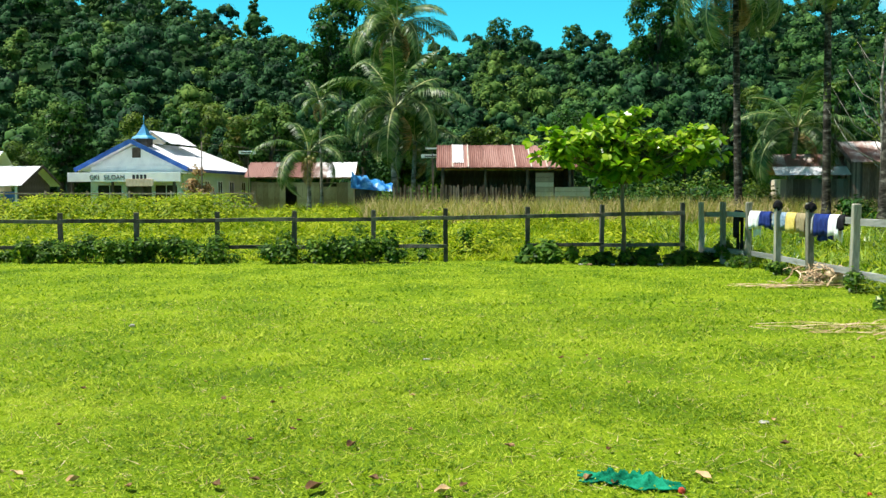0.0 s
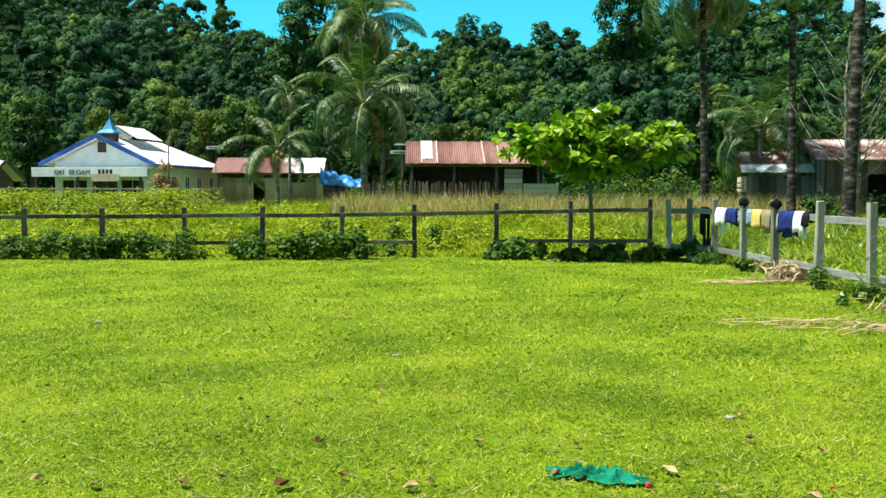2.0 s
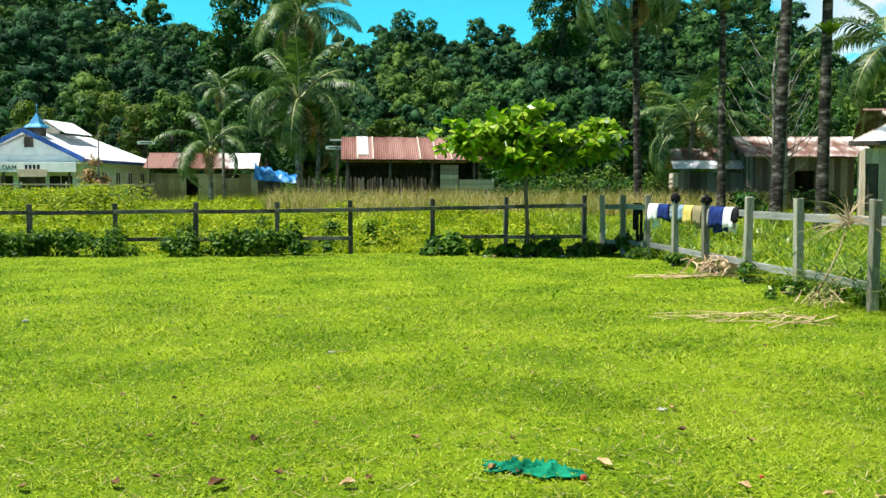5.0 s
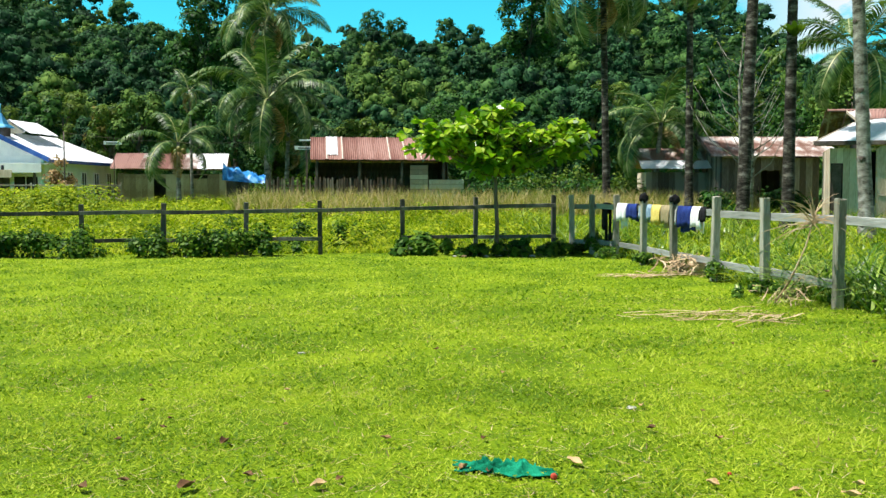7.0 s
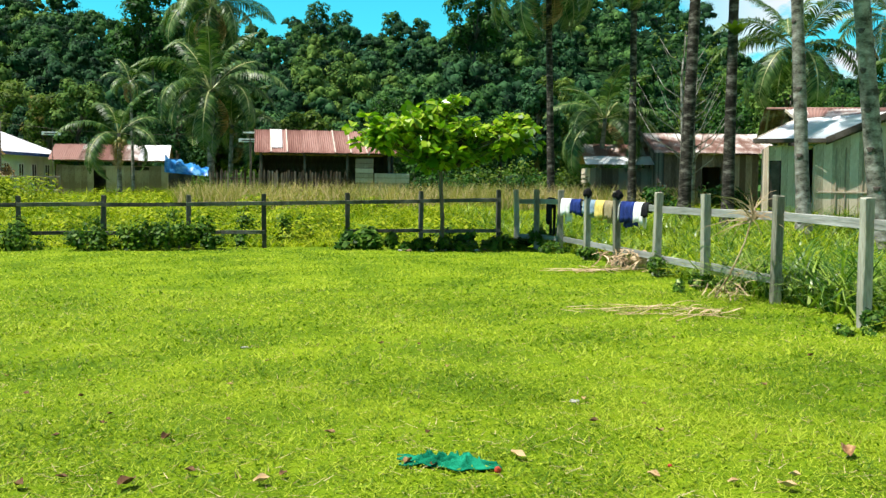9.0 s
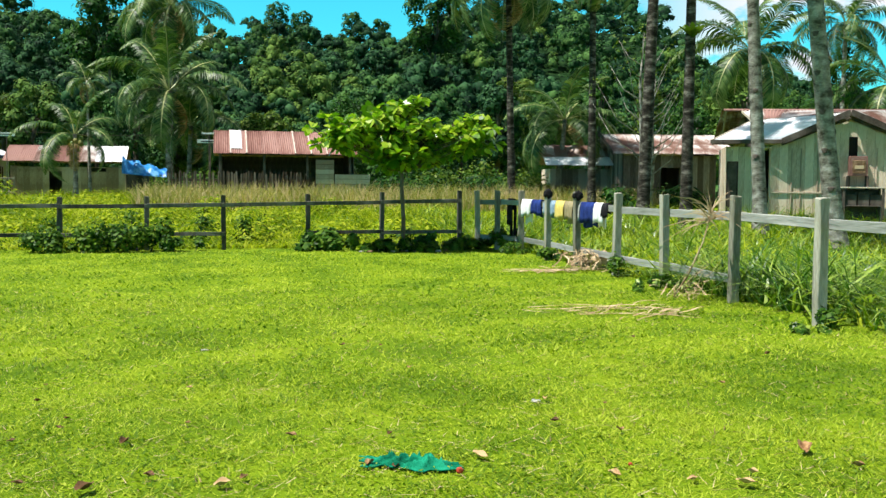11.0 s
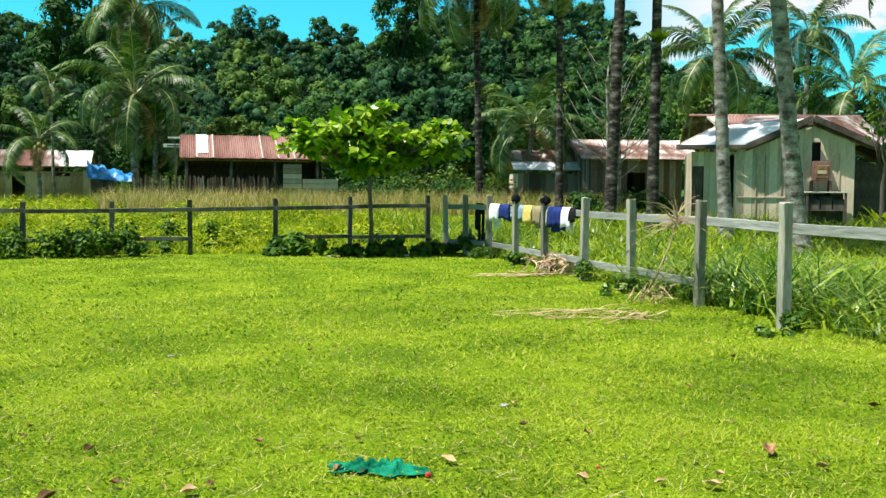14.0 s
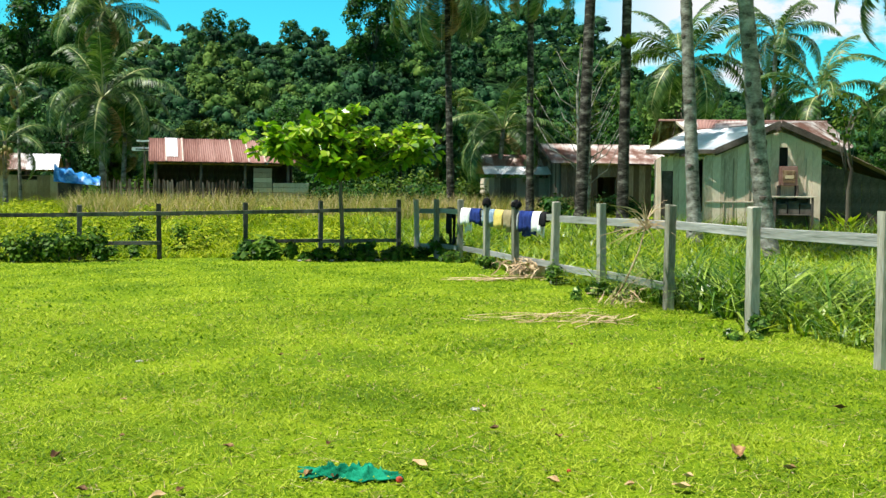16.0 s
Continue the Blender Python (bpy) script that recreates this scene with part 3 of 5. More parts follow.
def left_hut():
    h = thing("hut", pose(-23.8, 52.0, 0.2, 0, 0, -6), "small hut with a bright tin roof and blue lower wall", "hut")
    solid(h, "wall", -2.2, 1.9, 0.0, 3.2, 0, 1.55, M_BLUE)
    board_wall(h, (1.93, 0.0), (1.93, 3.2), 1.9, 1.9, M_TIMBER, peak=2.75)
    for x in (-2.2, 1.8):
        beam(h, "corner_post", (x, -0.02, 0), (x, -0.02, 1.95), 0.1, 0.1, M_WHITE)
    roof_slope(h, (-2.6, 1.6, 2.9), (2.4, 1.6, 2.9), 2.1, 1.05, [M_ZINC])
    roof_slope(h, (2.4, 1.6, 2.9), (-2.6, 1.6, 2.9), 2.1, 1.05, [M_ZINC])
    for s in (-1, 1):
        beam(h, "barge_board", (2.42, 1.6, 2.9), (2.42, 1.6 + s * 2.1, 1.85), 0.04, 0.16, M_TIMBER)
    f = thing("far_hut", pose(-30.5, 60.0, 0), "far hut with a pale tin roof among trees", "hut")
    solid(f, "wall", -3, 3, 0, 4, 0, 2.6, M_CREAM)
    roof_slope(f, (-3.4, 2.0, 4.3), (3.4, 2.0, 4.3), 2.6, 1.6, [M_ZINC])
    roof_slope(f, (3.4, 2.0, 4.3), (-3.4, 2.0, 4.3), 2.6, 1.6, [M_ZINC])


def long_house():
    """Low brown house with a rust-streaked roof."""
    h = thing("house", pose(-11.45, 60.0, 0, 0, 0, 1), "low plank house with a rusty tin roof and dark doorway", "house")
    board_wall(h, (0, 0), (6.1, 0), 2.35, 2.35, M_BROWNWALL, 0.34, gaps=[(1.9, 2.6, 0.0, 2.1), (4.2, 5.2, 2.1, 2.3)])
    solid(h, "wall", 0, 6.1, 3.4, 3.5, 0, 2.4, M_TIMBER)
    solid(h, "wall", 0, 0.08, 0.03, 3.4, 0, 2.4, M_BROWNWALL)
    solid(h, "wall", 6.02, 6.1, 0.03, 3.4, 0, 2.4, M_BROWNWALL)
    solid(h, "floor", 0.08, 6.02, 0.03, 3.4, 0, 0.1, M_TIMBER)
    roof_slope(h, (-0.3, 1.7, 3.6), (6.2, 1.7, 3.6), 2.3, 0.95, [M_RUST, M_RUST, M_PATCHY, M_RUST, M_RUST, M_PATCHY, M_ZINC, M_ZINC, M_ZINC])
    roof_slope(h, (6.2, 1.7, 3.6), (-0.3, 1.7, 3.6), 2.3, 0.95, [M_RUST])
    t = thing("tarpaulin", pose(-4.65, 57.0, 0.22, 0, 0, 0), "blue tarpaulin slung over a heap beside the house", "tarpaulin")
    rng = np.random.default_rng(8)
    vs, fs = [], []
    nx, ny = 16, 10
    for j in range(ny + 1):
        for i in range(nx + 1):
            u, v = i / nx, j / ny
            z = 2.05 + 0.55 * math.sin(math.pi * v) ** 0.6 * (1.0 - 0.6 * u) - 0.35 * u + 0.08 * math.sin(u * 19 + v * 5) + 0.06 * math.sin(u * 33 - v * 11) + rng.normal() * 0.04
            vs.append((u * 2.3 - 0.5, v * 1.8 - 0.9, z if 0 < j < ny else 1.75 - 0.2 * u))
    for j in range(ny):
        for i in range(nx):
            a = j * (nx + 1) + i
            fs.append((a, a + 1, a + nx + 2, a + nx + 1))
    part("sheet", mesh_from("sheet", vs, fs, M_TARP, True), t)
    solid(t, "frame", -0.3, 1.9, -0.75, 0.75, -0.25, 1.7, M_TIMBER)


def red_shed():
    """Open-fronted shed with a red-brown striped iron roof, and the paling fence before it."""
    h = thing("shed", pose(-0.1, 50.0, 0), "open-fronted timber shed with a red-brown iron roof", "shed")
    roof_slope(h, (-0.2, 2.2, 4.15), (6.8, 2.2, 4.15), 2.6, 1.22, [M_RUST], 0.78, lap=M_RUSTLINE)
    roof_slope(h, (6.8, 2.2, 4.15), (-0.2, 2.2, 4.15), 2.6, 1.22, [M_RUST], 0.78)
    part("repair_sheet", sheet_mesh("repair_sheet", 0.55, 2.3, M_ZINC), h, Matrix.Translation((0.85, 2.1, 4.17)) @ Matrix.Rotation(math.atan2(1.22, 2.6), 4, "X"), "bleached tin patch")
    for x in (0.1, 2.2, 4.3, 6.4):
        beam(h, "post", (x, 0, 0), (x, 0, 2.95), 0.12, 0.12, M_TIMBER)
    board_wall(h, (0, 4.2), (6.6, 4.2), 2.9, 2.9, M_TIMBER, 0.3)
    board_wall(h, (0.05, 0), (0.05, 4.2), 2.9, 2.9, M_TIMBER, 0.3, peak=4.0)
    board_wall(h, (6.6, 0), (6.6, 4.2), 2.9, 2.9, M_TIMBER, 0.3, peak=4.0)
    beam(h, "eave_beam", (0, -0.05, 2.95), (6.6, -0.05, 2.95), 0.1, 0.16, M_TIMBER)
    for z in np.arange(0.3, 2.5, 0.24):
        solid(h, "plank", 4.7, 5.6, -0.1, -0.06, z, z + 0.225, M_BOARD)
        solid(h, "plank", 5.65, 7.4, -0.1, -0.06, z, z + 0.225, M_BOARD) if z < 1.9 else None
    f = thing("paling_fence", pose(-2.3, 48.3, 0), "grey paling fence of narrow upright slats", "fence")
    rng = random.Random(4)
    for v in range(48):
        x = v * 0.135
        hgt = 2.0 + rng.uniform(-0.06, 0.1)
        me = mesh_from("slat", [(-0.04, -0.012, 0), (0.04, -0.012, 0), (0.04, -0.012, hgt - 0.06), (0, -0.012, hgt), (-0.04, -0.012, hgt - 0.06),
                                (-0.04, 0.012, 0), (0.04, 0.012, 0), (0.04, 0.012, hgt - 0.06), (0, 0.012, hgt), (-0.04, 0.012, hgt - 0.06)],
                       [(0, 1, 2, 3, 4), (9, 8, 7, 6, 5), (0, 5, 6, 1), (1, 6, 7, 2), (2, 7, 8, 3), (3, 8, 9, 4), (4, 9, 5, 0)], M_OLD)
        part("slat", me, f, pose(x, 0, 0, 0, rng.uniform(-2.5, 2.5), 0))
    for z in (0.5, 1.6):
        solid(f, "rail", -0.1, 6.5, 0.014, 0.05, z, z + 0.07, M_OLD)


def plank_house():
    """The pale plank house on the right: a long roof with a gabled front part and a lean-to."""
    h = thing("plank_house", pose(17.85, 34.9, 0, 0, 0, -25), "weathered pale plank house with a patched iron roof", "house")
    board_wall(h, (2.3, -0.6), (6.45, -0.6), 2.98, 3.25, M_CREAM, 0.3, peak=3.9, gaps=[(2.65, 2.95, 2.6, 3.3)], at=0.636)
    board_wall(h, (0.75, 0.0), (2.3, 0.0), 2.98, 2.98, M_CREAM, 0.22, gaps=[(0.05, 0.4, 0.0, 2.43), (1.35, 1.5, 0.9, 2.9)])
    board_wall(h, (2.3, 0.0), (2.3, -0.6), 2.95, 2.95, M_CREAM, 0.3)
    board_wall(h, (0.75, 5.0), (0.75, 0.0), 3.0, 3.0, M_CREAM, 0.3)
    board_wall(h, (6.45, -0.6), (6.45, 5.0), 2.95, 2.95, M_BOARD, 0.3)
    board_wall(h, (6.45, 5.0), (0.75, 5.0), 2.95, 2.95, M_BOARD, 0.3)
    solid(h, "floor", 0.8, 6.4, 0.05, 4.9, 0, 0.15, M_TIMBER)
    # near-black sheets behind the openings, in place of the unlit interior's shade
    solid(h, "dark_backing", 0.8, 6.4, 1.6, 1.66, 0.15, 2.9, M_DARK)
    solid(h, "dark_backing", 4.3, 5.7, -0.45, -0.4, 0.15, 3.5, M_DARK)
    solid(h, "door", 0.8, 1.15, 0.04, 0.08, 0.1, 2.4, M_TIMBER, "dark narrow doorway")
    peak, ridge_l, ridge_r, valley = (4.94, -0.95, 4.14), (1.4, 2.5, 4.52), (7.22, 2.5, 4.47), (1.8, 1.5, 4.04)
    # bright new sheets over the front room, rusted ones above and beyond the gable, and the back slope
    roof_patch(h, valley, peak, (2.64, -0.97, 3.14), (0.15, -0.5, 3.16), [M_ZINC], 6)
    roof_patch(h, ridge_l, ridge_r, (4.96, -0.95, 4.16), (1.8, 1.5, 4.06), [M_PATCHY, M_RUST, M_PATCHY], 7)
    roof_patch(h, peak, ridge_r, (8.27, 2.5, 3.5), (7.14, -0.97, 3.16), [M_PATCHY], 5)
    roof_patch(h, (7.22, 2.5, 4.45), (0.69, 2.5, 4.55), (0.45, 5.4, 3.25), (7.9, 5.4, 3.2), [M_PATCHY], 8)
    part("ridge_cap", tube_mesh("ridge_cap", [(0.75, 2.5, 4.53), (7.25, 2.5, 4.45)], [0.06, 0.06], M_RUST, 6), h)
    # solid dark triangle that stands in for the shade under the open gable
    part("gable", mesh_from("gable", [(1.75, 1.55, 3.0), (1.75, 4.9, 3.0), (1.6, 2.55, 4.45), (1.85, 1.55, 3.0), (1.85, 4.9, 3.0), (1.7, 2.55, 4.45)],
                            [(0, 2, 1), (3, 4, 5), (0, 3, 5, 2), (2, 5, 4, 1), (0, 1, 4, 3)], M_TIMBER), h, None, "dark panel in place of the shaded open gable")
    beam(h, "rafter", (0.85, 2.5, 4.5), (0.8, 4.9, 3.3), 0.06, 0.1, M_BOARD)
    beam(h, "rafter", (1.45, 2.45, 4.46), (1.85, 1.5, 3.98), 0.06, 0.1, M_BOARD)
    for q in ((2.64, -1.0, 3.14), (7.16, -1.0, 3.16)):
        beam(h, "barge_board", (4.94, -1.0, 4.16), q, 0.05, 0.22, M_TIMBER)
        beam(h, "rafter", (4.94, -0.7, 4.0), (q[0], -0.7, 3.04), 0.06, 0.12, M_TIMBER)
    beam(h, "fascia", (0.15, -0.52, 3.15), (2.64, -0.99, 3.13), 0.04, 0.15, M_TIMBER)
    beam(h, "barge_board", (0.15, -0.5, 3.15), (1.8, 1.5, 4.03), 0.04, 0.12, M_BOARD)
    # lean-to at the far side
    board_wall(h, (6.6, 0.5), (10.6, 0.5), 2.75, 1.7, M_TIMBER, 0.3)
    roof_slope(h, (7.1, 0.0, 3.3), (7.1, 4.2, 3.3), 3.9, 1.95, [M_OLD, M_TIMBER], 0.8)
    for x in (3.0, 3.32, 3.9, 5.9):
        solid(h, "batten", x, x + 0.05, -0.65, -0.62, 0.2, 2.9, M_BOARD)
    solid(h, "cross_board", 2.35, 4.2, -0.66, -0.62, 1.25, 1.31, M_BOARD)
    # what stands against the front wall
    b = thing("wall_box", h.matrix_basis @ pose(5.25, -0.87, 1.55), "rust-brown wooden box fixed to the house wall", "box")
    solid(b, "body", -0.3, 0.3, -0.2, 0.24, 0.35, 1.05, M_RUST)
    solid(b, "panel", -0.22, 0.22, -0.23, -0.205, 0.45, 0.9, M_HUSK)
    part("label_bar", box_mesh("label_bar", 0.3, 0.01, 0.12, M_STRAW), b, pose(0, -0.24, 0.6), "worn pale painted mark")
    for x in (-0.35, 0.28):
        solid(b, "bracket", x, x + 0.07, -0.2, 0.24, -0.2, 0.35, M_TIMBER)
    t = thing("table", h.matrix_basis @ pose(5.35, -1.2, 0.12), "rough dark timber table beside the house wall", "table")
    solid(t, "tabletop", -0.75, 0.75, -0.4, 0.4, 1.34, 1.39, M_BOARD)
    for x in (-0.65, 0.65):
        for y in (-0.33, 0.33):
            beam(t, "leg", (x, y, 0), (x, y, 1.34), 0.08, 0.08, M_TIMBER)
    solid(t, "shelf", -0.68, 0.68, -0.35, 0.35, 0.7, 0.74, M_TIMBER)
    for k in range(3):
        solid(t, "crate", -0.6 + k * 0.42, -0.22 + k * 0.42, -0.3, 0.3, 0.74, 1.12 + 0.08 * (k % 2), M_TIMBER, "dark stored crate")
    solid(t, "back_panel", -0.7, 0.7, 0.36, 0.39, 0.05, 1.3, M_TIMBER)


def back_houses():
    """Two grey huts behind the palms."""
    h = thing("grey_house", pose(19.2, 46.0, 0, 0, 0, -8), "grey plank house with a patchy rusted roof", "house")
    board_wall(h, (0, 0), (4.6, 0), 3.0, 3.0, M_OLD, 0.3, gaps=[(1.9, 2.7, 0.4, 2.4)])
    board_wall(h, (0, 4), (0, 0), 3.0, 3.0, M_OLD, 0.3, peak=4.0)
    board_wall(h, (4.6, 0), (4.6, 4), 3.0, 3.0, M_OLD, 0.3, peak=4.0)
    board_wall(h, (4.6, 4), (0, 4), 3.0, 3.0, M_OLD, 0.3)
    solid(h, "floor", 0.05, 4.55, 0.05, 3.95, 0.0, 0.2, M_TIMBER)
    roof_slope(h, (-0.7, 2.0, 4.1), (5.4, 2.0, 4.1), 2.7, 1.05, [M_PATCHY], 0.8)
    roof_slope(h, (5.4, 2.0, 4.1), (-0.7, 2.0, 4.1), 2.7, 1.05, [M_PATCHY], 0.8)
    for s in (-1, 1):
        beam(h, "barge_board", (-0.72, 2.0, 4.12), (-0.72, 2.0 + s * 2.7, 3.07), 0.05, 0.18, M_TIMBER)
    g = thing("small_shed", pose(16.45, 49.0, 0, 0, 0, -10), "small shed with a rusty roof and pale lower sheets", "shed")
    board_wall(g, (0, 0), (3.2, 0), 2.35, 2.35, M_OLD, 0.3)
    board_wall(g, (0, 3), (0, 0), 2.35, 2.35, M_CREAM, 0.3)
    board_wall(g, (3.2, 0), (3.2, 3), 2.35, 2.35, M_OLD, 0.3)
    board_wall(g, (3.2, 3), (0, 3), 2.35, 2.35, M_OLD, 0.3)
    roof_slope(g, (-0.3, 1.5, 3.6), (3.6, 1.5, 3.6), 1.1, 0.62, [M_PATCHY, M_RUST], 0.7)
    roof_slope(g, (-0.3, 0.45, 2.97), (3.6, 0.45, 2.97), 1.1, 0.45, [M_ZINC], 0.7)
    roof_slope(g, (3.6, 1.5, 3.6), (-0.3, 1.5, 3.6), 2.0, 1.0, [M_RUST], 0.7)


chapel()
left_hut()
long_house()
red_shed()
plank_house()
back_houses()


# ---- palms ----
def frond_mesh(name, mat, length, arch, seed, droop=0.5, n=54):
    """One pinnate frond: x outwards, z up; its stalk arches over and the leaflets hang."""
    rng = np.random.default_rng(seed)
    s = np.linspace(0, 1, 14)
    ang = 0.95 - arch * s ** 1.25
    step = length / 13
    px = np.concatenate([[0], np.cumsum(np.cos(ang[:-1]) * step)])
    pz = np.concatenate([[0], np.cumsum(np.sin(ang[:-1]) * step)])
    rows = []
    for side in (-1, 1):
        for k in range(n):
            t = 0.14 + 0.86 * k / (n - 1)
            x, z, a = np.interp(t, s, px), np.interp(t, s, pz), np.interp(t, s, ang)
            ln = length * 0.2 * (math.sin(math.pi * min(1, 0.16 + t * 0.86)) ** 0.7 + 0.12) * rng.uniform(0.85, 1.1)
            fwd = np.array([math.cos(a), 0, math.sin(a)])
            out = np.array([0, side * 1.0, 0])
            d0 = unit(out * 0.8 + fwd * 0.6 + np.array([0, 0, 0.25 * rng.uniform(0.2, 1.2)]))
            d1 = unit(d0 + np.array([0, 0, -droop * rng.uniform(0.7, 1.5)]))
            d2 = unit(d1 + np.array([0, 0, -droop * 1.6 * rng.uniform(0.7, 1.4)]))
            p = np.array([x, 0, z])
            w = fwd * length * 0.0082
            q1, q2 = p + d0 * ln * 0.35, p + d0 * ln * 0.35 + d1 * ln * 0.35
            q3 = q2 + d2 * ln * 0.35
            rows.append([[p - w * 0.5, p + w * 0.5], [q1 - w, q1 + w], [q2 - w * 0.8, q2 + w * 0.8], [q3 - w * 0.1, q3 + w * 0.1]])
    stalk = []
    for x, z, t in zip(px, pz, s):
        r = length * (0.012 - 0.010 * t)
        stalk.append([[x, -r, z + r * 0.5], [x, r, z + r * 0.5]])
    me = strip_mesh(name, np.array(rows), mat)
    bm = bmesh.new()
    bm.from_mesh(me)
    me.materials.append(M_STALK if mat is M_FROND else mat)
    st = [[bm.verts.new(v) for v in row] + [bm.verts.new(((row[0][0]), 0, row[0][2] - length * 0.012))] for row in stalk]
    for a, b in zip(st[:-1], st[1:]):
        for i in range(3):
            bm.faces.new((a[i], a[(i + 1) % 3], b[(i + 1) % 3], b[i])).material_index = 1
    bm.to_mesh(me)
    bm.free()
    return me


FRONDS = [frond_mesh("frond", M_FROND, 4.4, a, i, d) for i, (a, d) in enumerate([(1.2, 0.4), (1.7, 0.55), (2.2, 0.7), (2.7, 0.8)])]
DRY_FRONDS = [frond_mesh("dry_frond", M_FROND_DRY, 3.6, 2.4, 31, 1.2, 30), frond_mesh("dry_frond", M_FROND_DRY, 3.2, 2.0, 32, 1.5, 26)]
NUT = None


def nut_mesh():
    bm = bmesh.new()
    bmesh.ops.create_icosphere(bm, subdivisions=2, radius=0.13)
    for v in bm.verts:
        v.co.z *= 1.2
    me = bpy.data.meshes.new("coconut")
    bm.to_mesh(me)
    bm.free()
    me.materials.append(M_NUT)
    return me


NUT = nut_mesh()


def notch_mesh():
    """A shallow dark scar, about a hand wide."""
    bm = bmesh.new()
    bmesh.ops.create_icosphere(bm, subdivisions=2, radius=1.0)
    for v in bm.verts:
        v.co.x *= 0.022
        v.co.y *= 0.105 * (1.0 if v.co.z > 0 else 0.7)
        v.co.z *= 0.05 if v.co.z > 0 else 0.085
    me = bpy.data.meshes.new("notch")
    bm.to_mesh(me)
    bm.free()
    me.materials.append(M_TIMBER)
    return me


NOTCH = notch_mesh()


def palm(x, y, height, lean=(0, 0), radius=0.17, size=1.0, count=20, dry=2, seed=0, label="", curve=0.0, spin=0.0, bark=None, notches=0):
    """A coconut palm: ringed trunk, a crown of arching fronds, nuts and a few dry fronds."""
    rng = random.Random(seed)
    top = thing("palm_tree", pose(x, y, float(hill(x, y))), label or "tall coconut palm with a ringed grey trunk", "palm tree", "coconut palms")
    n = max(10, int(height / 0.22))
    pts, rad = [], []
    for i in range(n + 1):
        t = i / n
        bow = curve * math.sin(math.pi * t)
        pts.append((lean[0] * t + bow, lean[1] * t, height * t - 0.1))
        flare = 1.0 + 0.75 * math.exp(-t * height / 0.45)
        rad.append(radius * flare * (1 - 0.35 * t) * (1.0 if i % 2 else 1.035) * rng.uniform(0.985, 1.015))
    part("trunk", tube_mesh("trunk", pts, rad, bark or M_TRUNK, 10), top)
    for k in range(notches):
        i = 3 + k * max(2, int(n * 0.6 / notches))
        a = radians(-90 + (55 if k % 2 else -50) + rng.uniform(-25, 25))
        q, r = Vector(pts[i]), rad[i]
        part("notch", NOTCH, top, Matrix.Translation(q + Vector((math.cos(a), math.sin(a), 0)) * r * 0.97) @ pose(0, 0, 0, 0, rng.uniform(-15, 15), math.degrees(a)), "dark climbing notch")
    cx, cy, cz = lean[0], lean[1], height - 0.1
    for i in range(count):
        t = i / count
        up = 62 - 98 * t ** 0.9 + rng.uniform(-8, 8)
        kind = FRONDS[min(3, int(t * 3.2 + rng.uniform(0, 0.8)))]
        sc = size * rng.uniform(0.88, 1.08)
        part("frond", kind, top, pose(cx, cy, cz, 0, 0, spin + i * 137.5 + rng.uniform(-12, 12)) @ pose(0.08, 0, 0, rng.uniform(-25, 25), 40 - up, 0) @ Matrix.Diagonal((sc, sc, sc, 1)))
    for i in range(dry):
        sc = size * rng.uniform(0.8, 1.0)
        part("dry_frond", DRY_FRONDS[i % 2], top, pose(cx, cy, cz - 0.15, 0, 0, rng.uniform(0, 360)) @ pose(0, 0, 0, 0, 75 + rng.uniform(0, 25), 0) @ Matrix.Diagonal((sc, sc, sc, 1)), "dead brown hanging frond")
    for i in range(7):
        a = rng.uniform(0, 6.28)
        part("coconut", NUT, top, pose(cx + math.cos(a) * 0.3, cy + math.sin(a) * 0.3, cz - 0.25 - rng.uniform(0, 0.3)))
    return top


# ---- trees ----
def broad_tree(name, x, y, height, spread, mat, seed, leaves=3600, leaf=0.42, label="", category="tree", trunk=0.2, low=0.25):
    rng = np.random.default_rng(seed)
    top = thing(name, pose(x, y, float(hill(x, y))), label or "leafy tropical tree with a dense uneven crown", category, "trees behind the village")
    limbs, lobes = [], []
    pts = [(0, 0, -0.2)]
    for i in range(1, 6):
        pts.append((rng.normal() * 0.12 * i * 0.3, rng.normal() * 0.12 * i * 0.3, height * 0.75 * i / 5))
    part("trunk", tube_mesh("trunk", pts, [trunk * (1.25 - 0.18 * i) for i in range(6)], M_BARK, 7), top)
    k = int(rng.integers(20, 30))
    for i in range(k):
        a, t = i * 2.4 + rng.random(), (i + 0.5) / k
        z = height * (low + (0.92 - low) * t)
        r = spread * (0.85 - 0.75 * abs(t - 0.4)) * rng.uniform(0.6, 1.0)
        lobe = (math.cos(a) * r * 0.75, math.sin(a) * r * 0.75, z, spread * rng.uniform(0.17, 0.33))
        lobes.append(lobe)
        if i % 3 == 0:
            b = np.array(pts[min(4, 1 + int(t * 4))], float)
            e = np.array(lobe[:3])
            part("limb", tube_mesh("limb", [b, b * 0.5 + e * 0.5 + [0, 0, 0.2], e], [trunk * 0.5, trunk * 0.32, trunk * 0.12], M_BARK, 5), top)
    c, nn = clump_points(rng, leaves, lobes, 0.16, 0.6)
    part("crown", quad_mesh("crown", leaf_quads(rng, c, nn, leaf * rng.uniform(0.6, 1.3, len(c))), 4, mat), top)
    return top


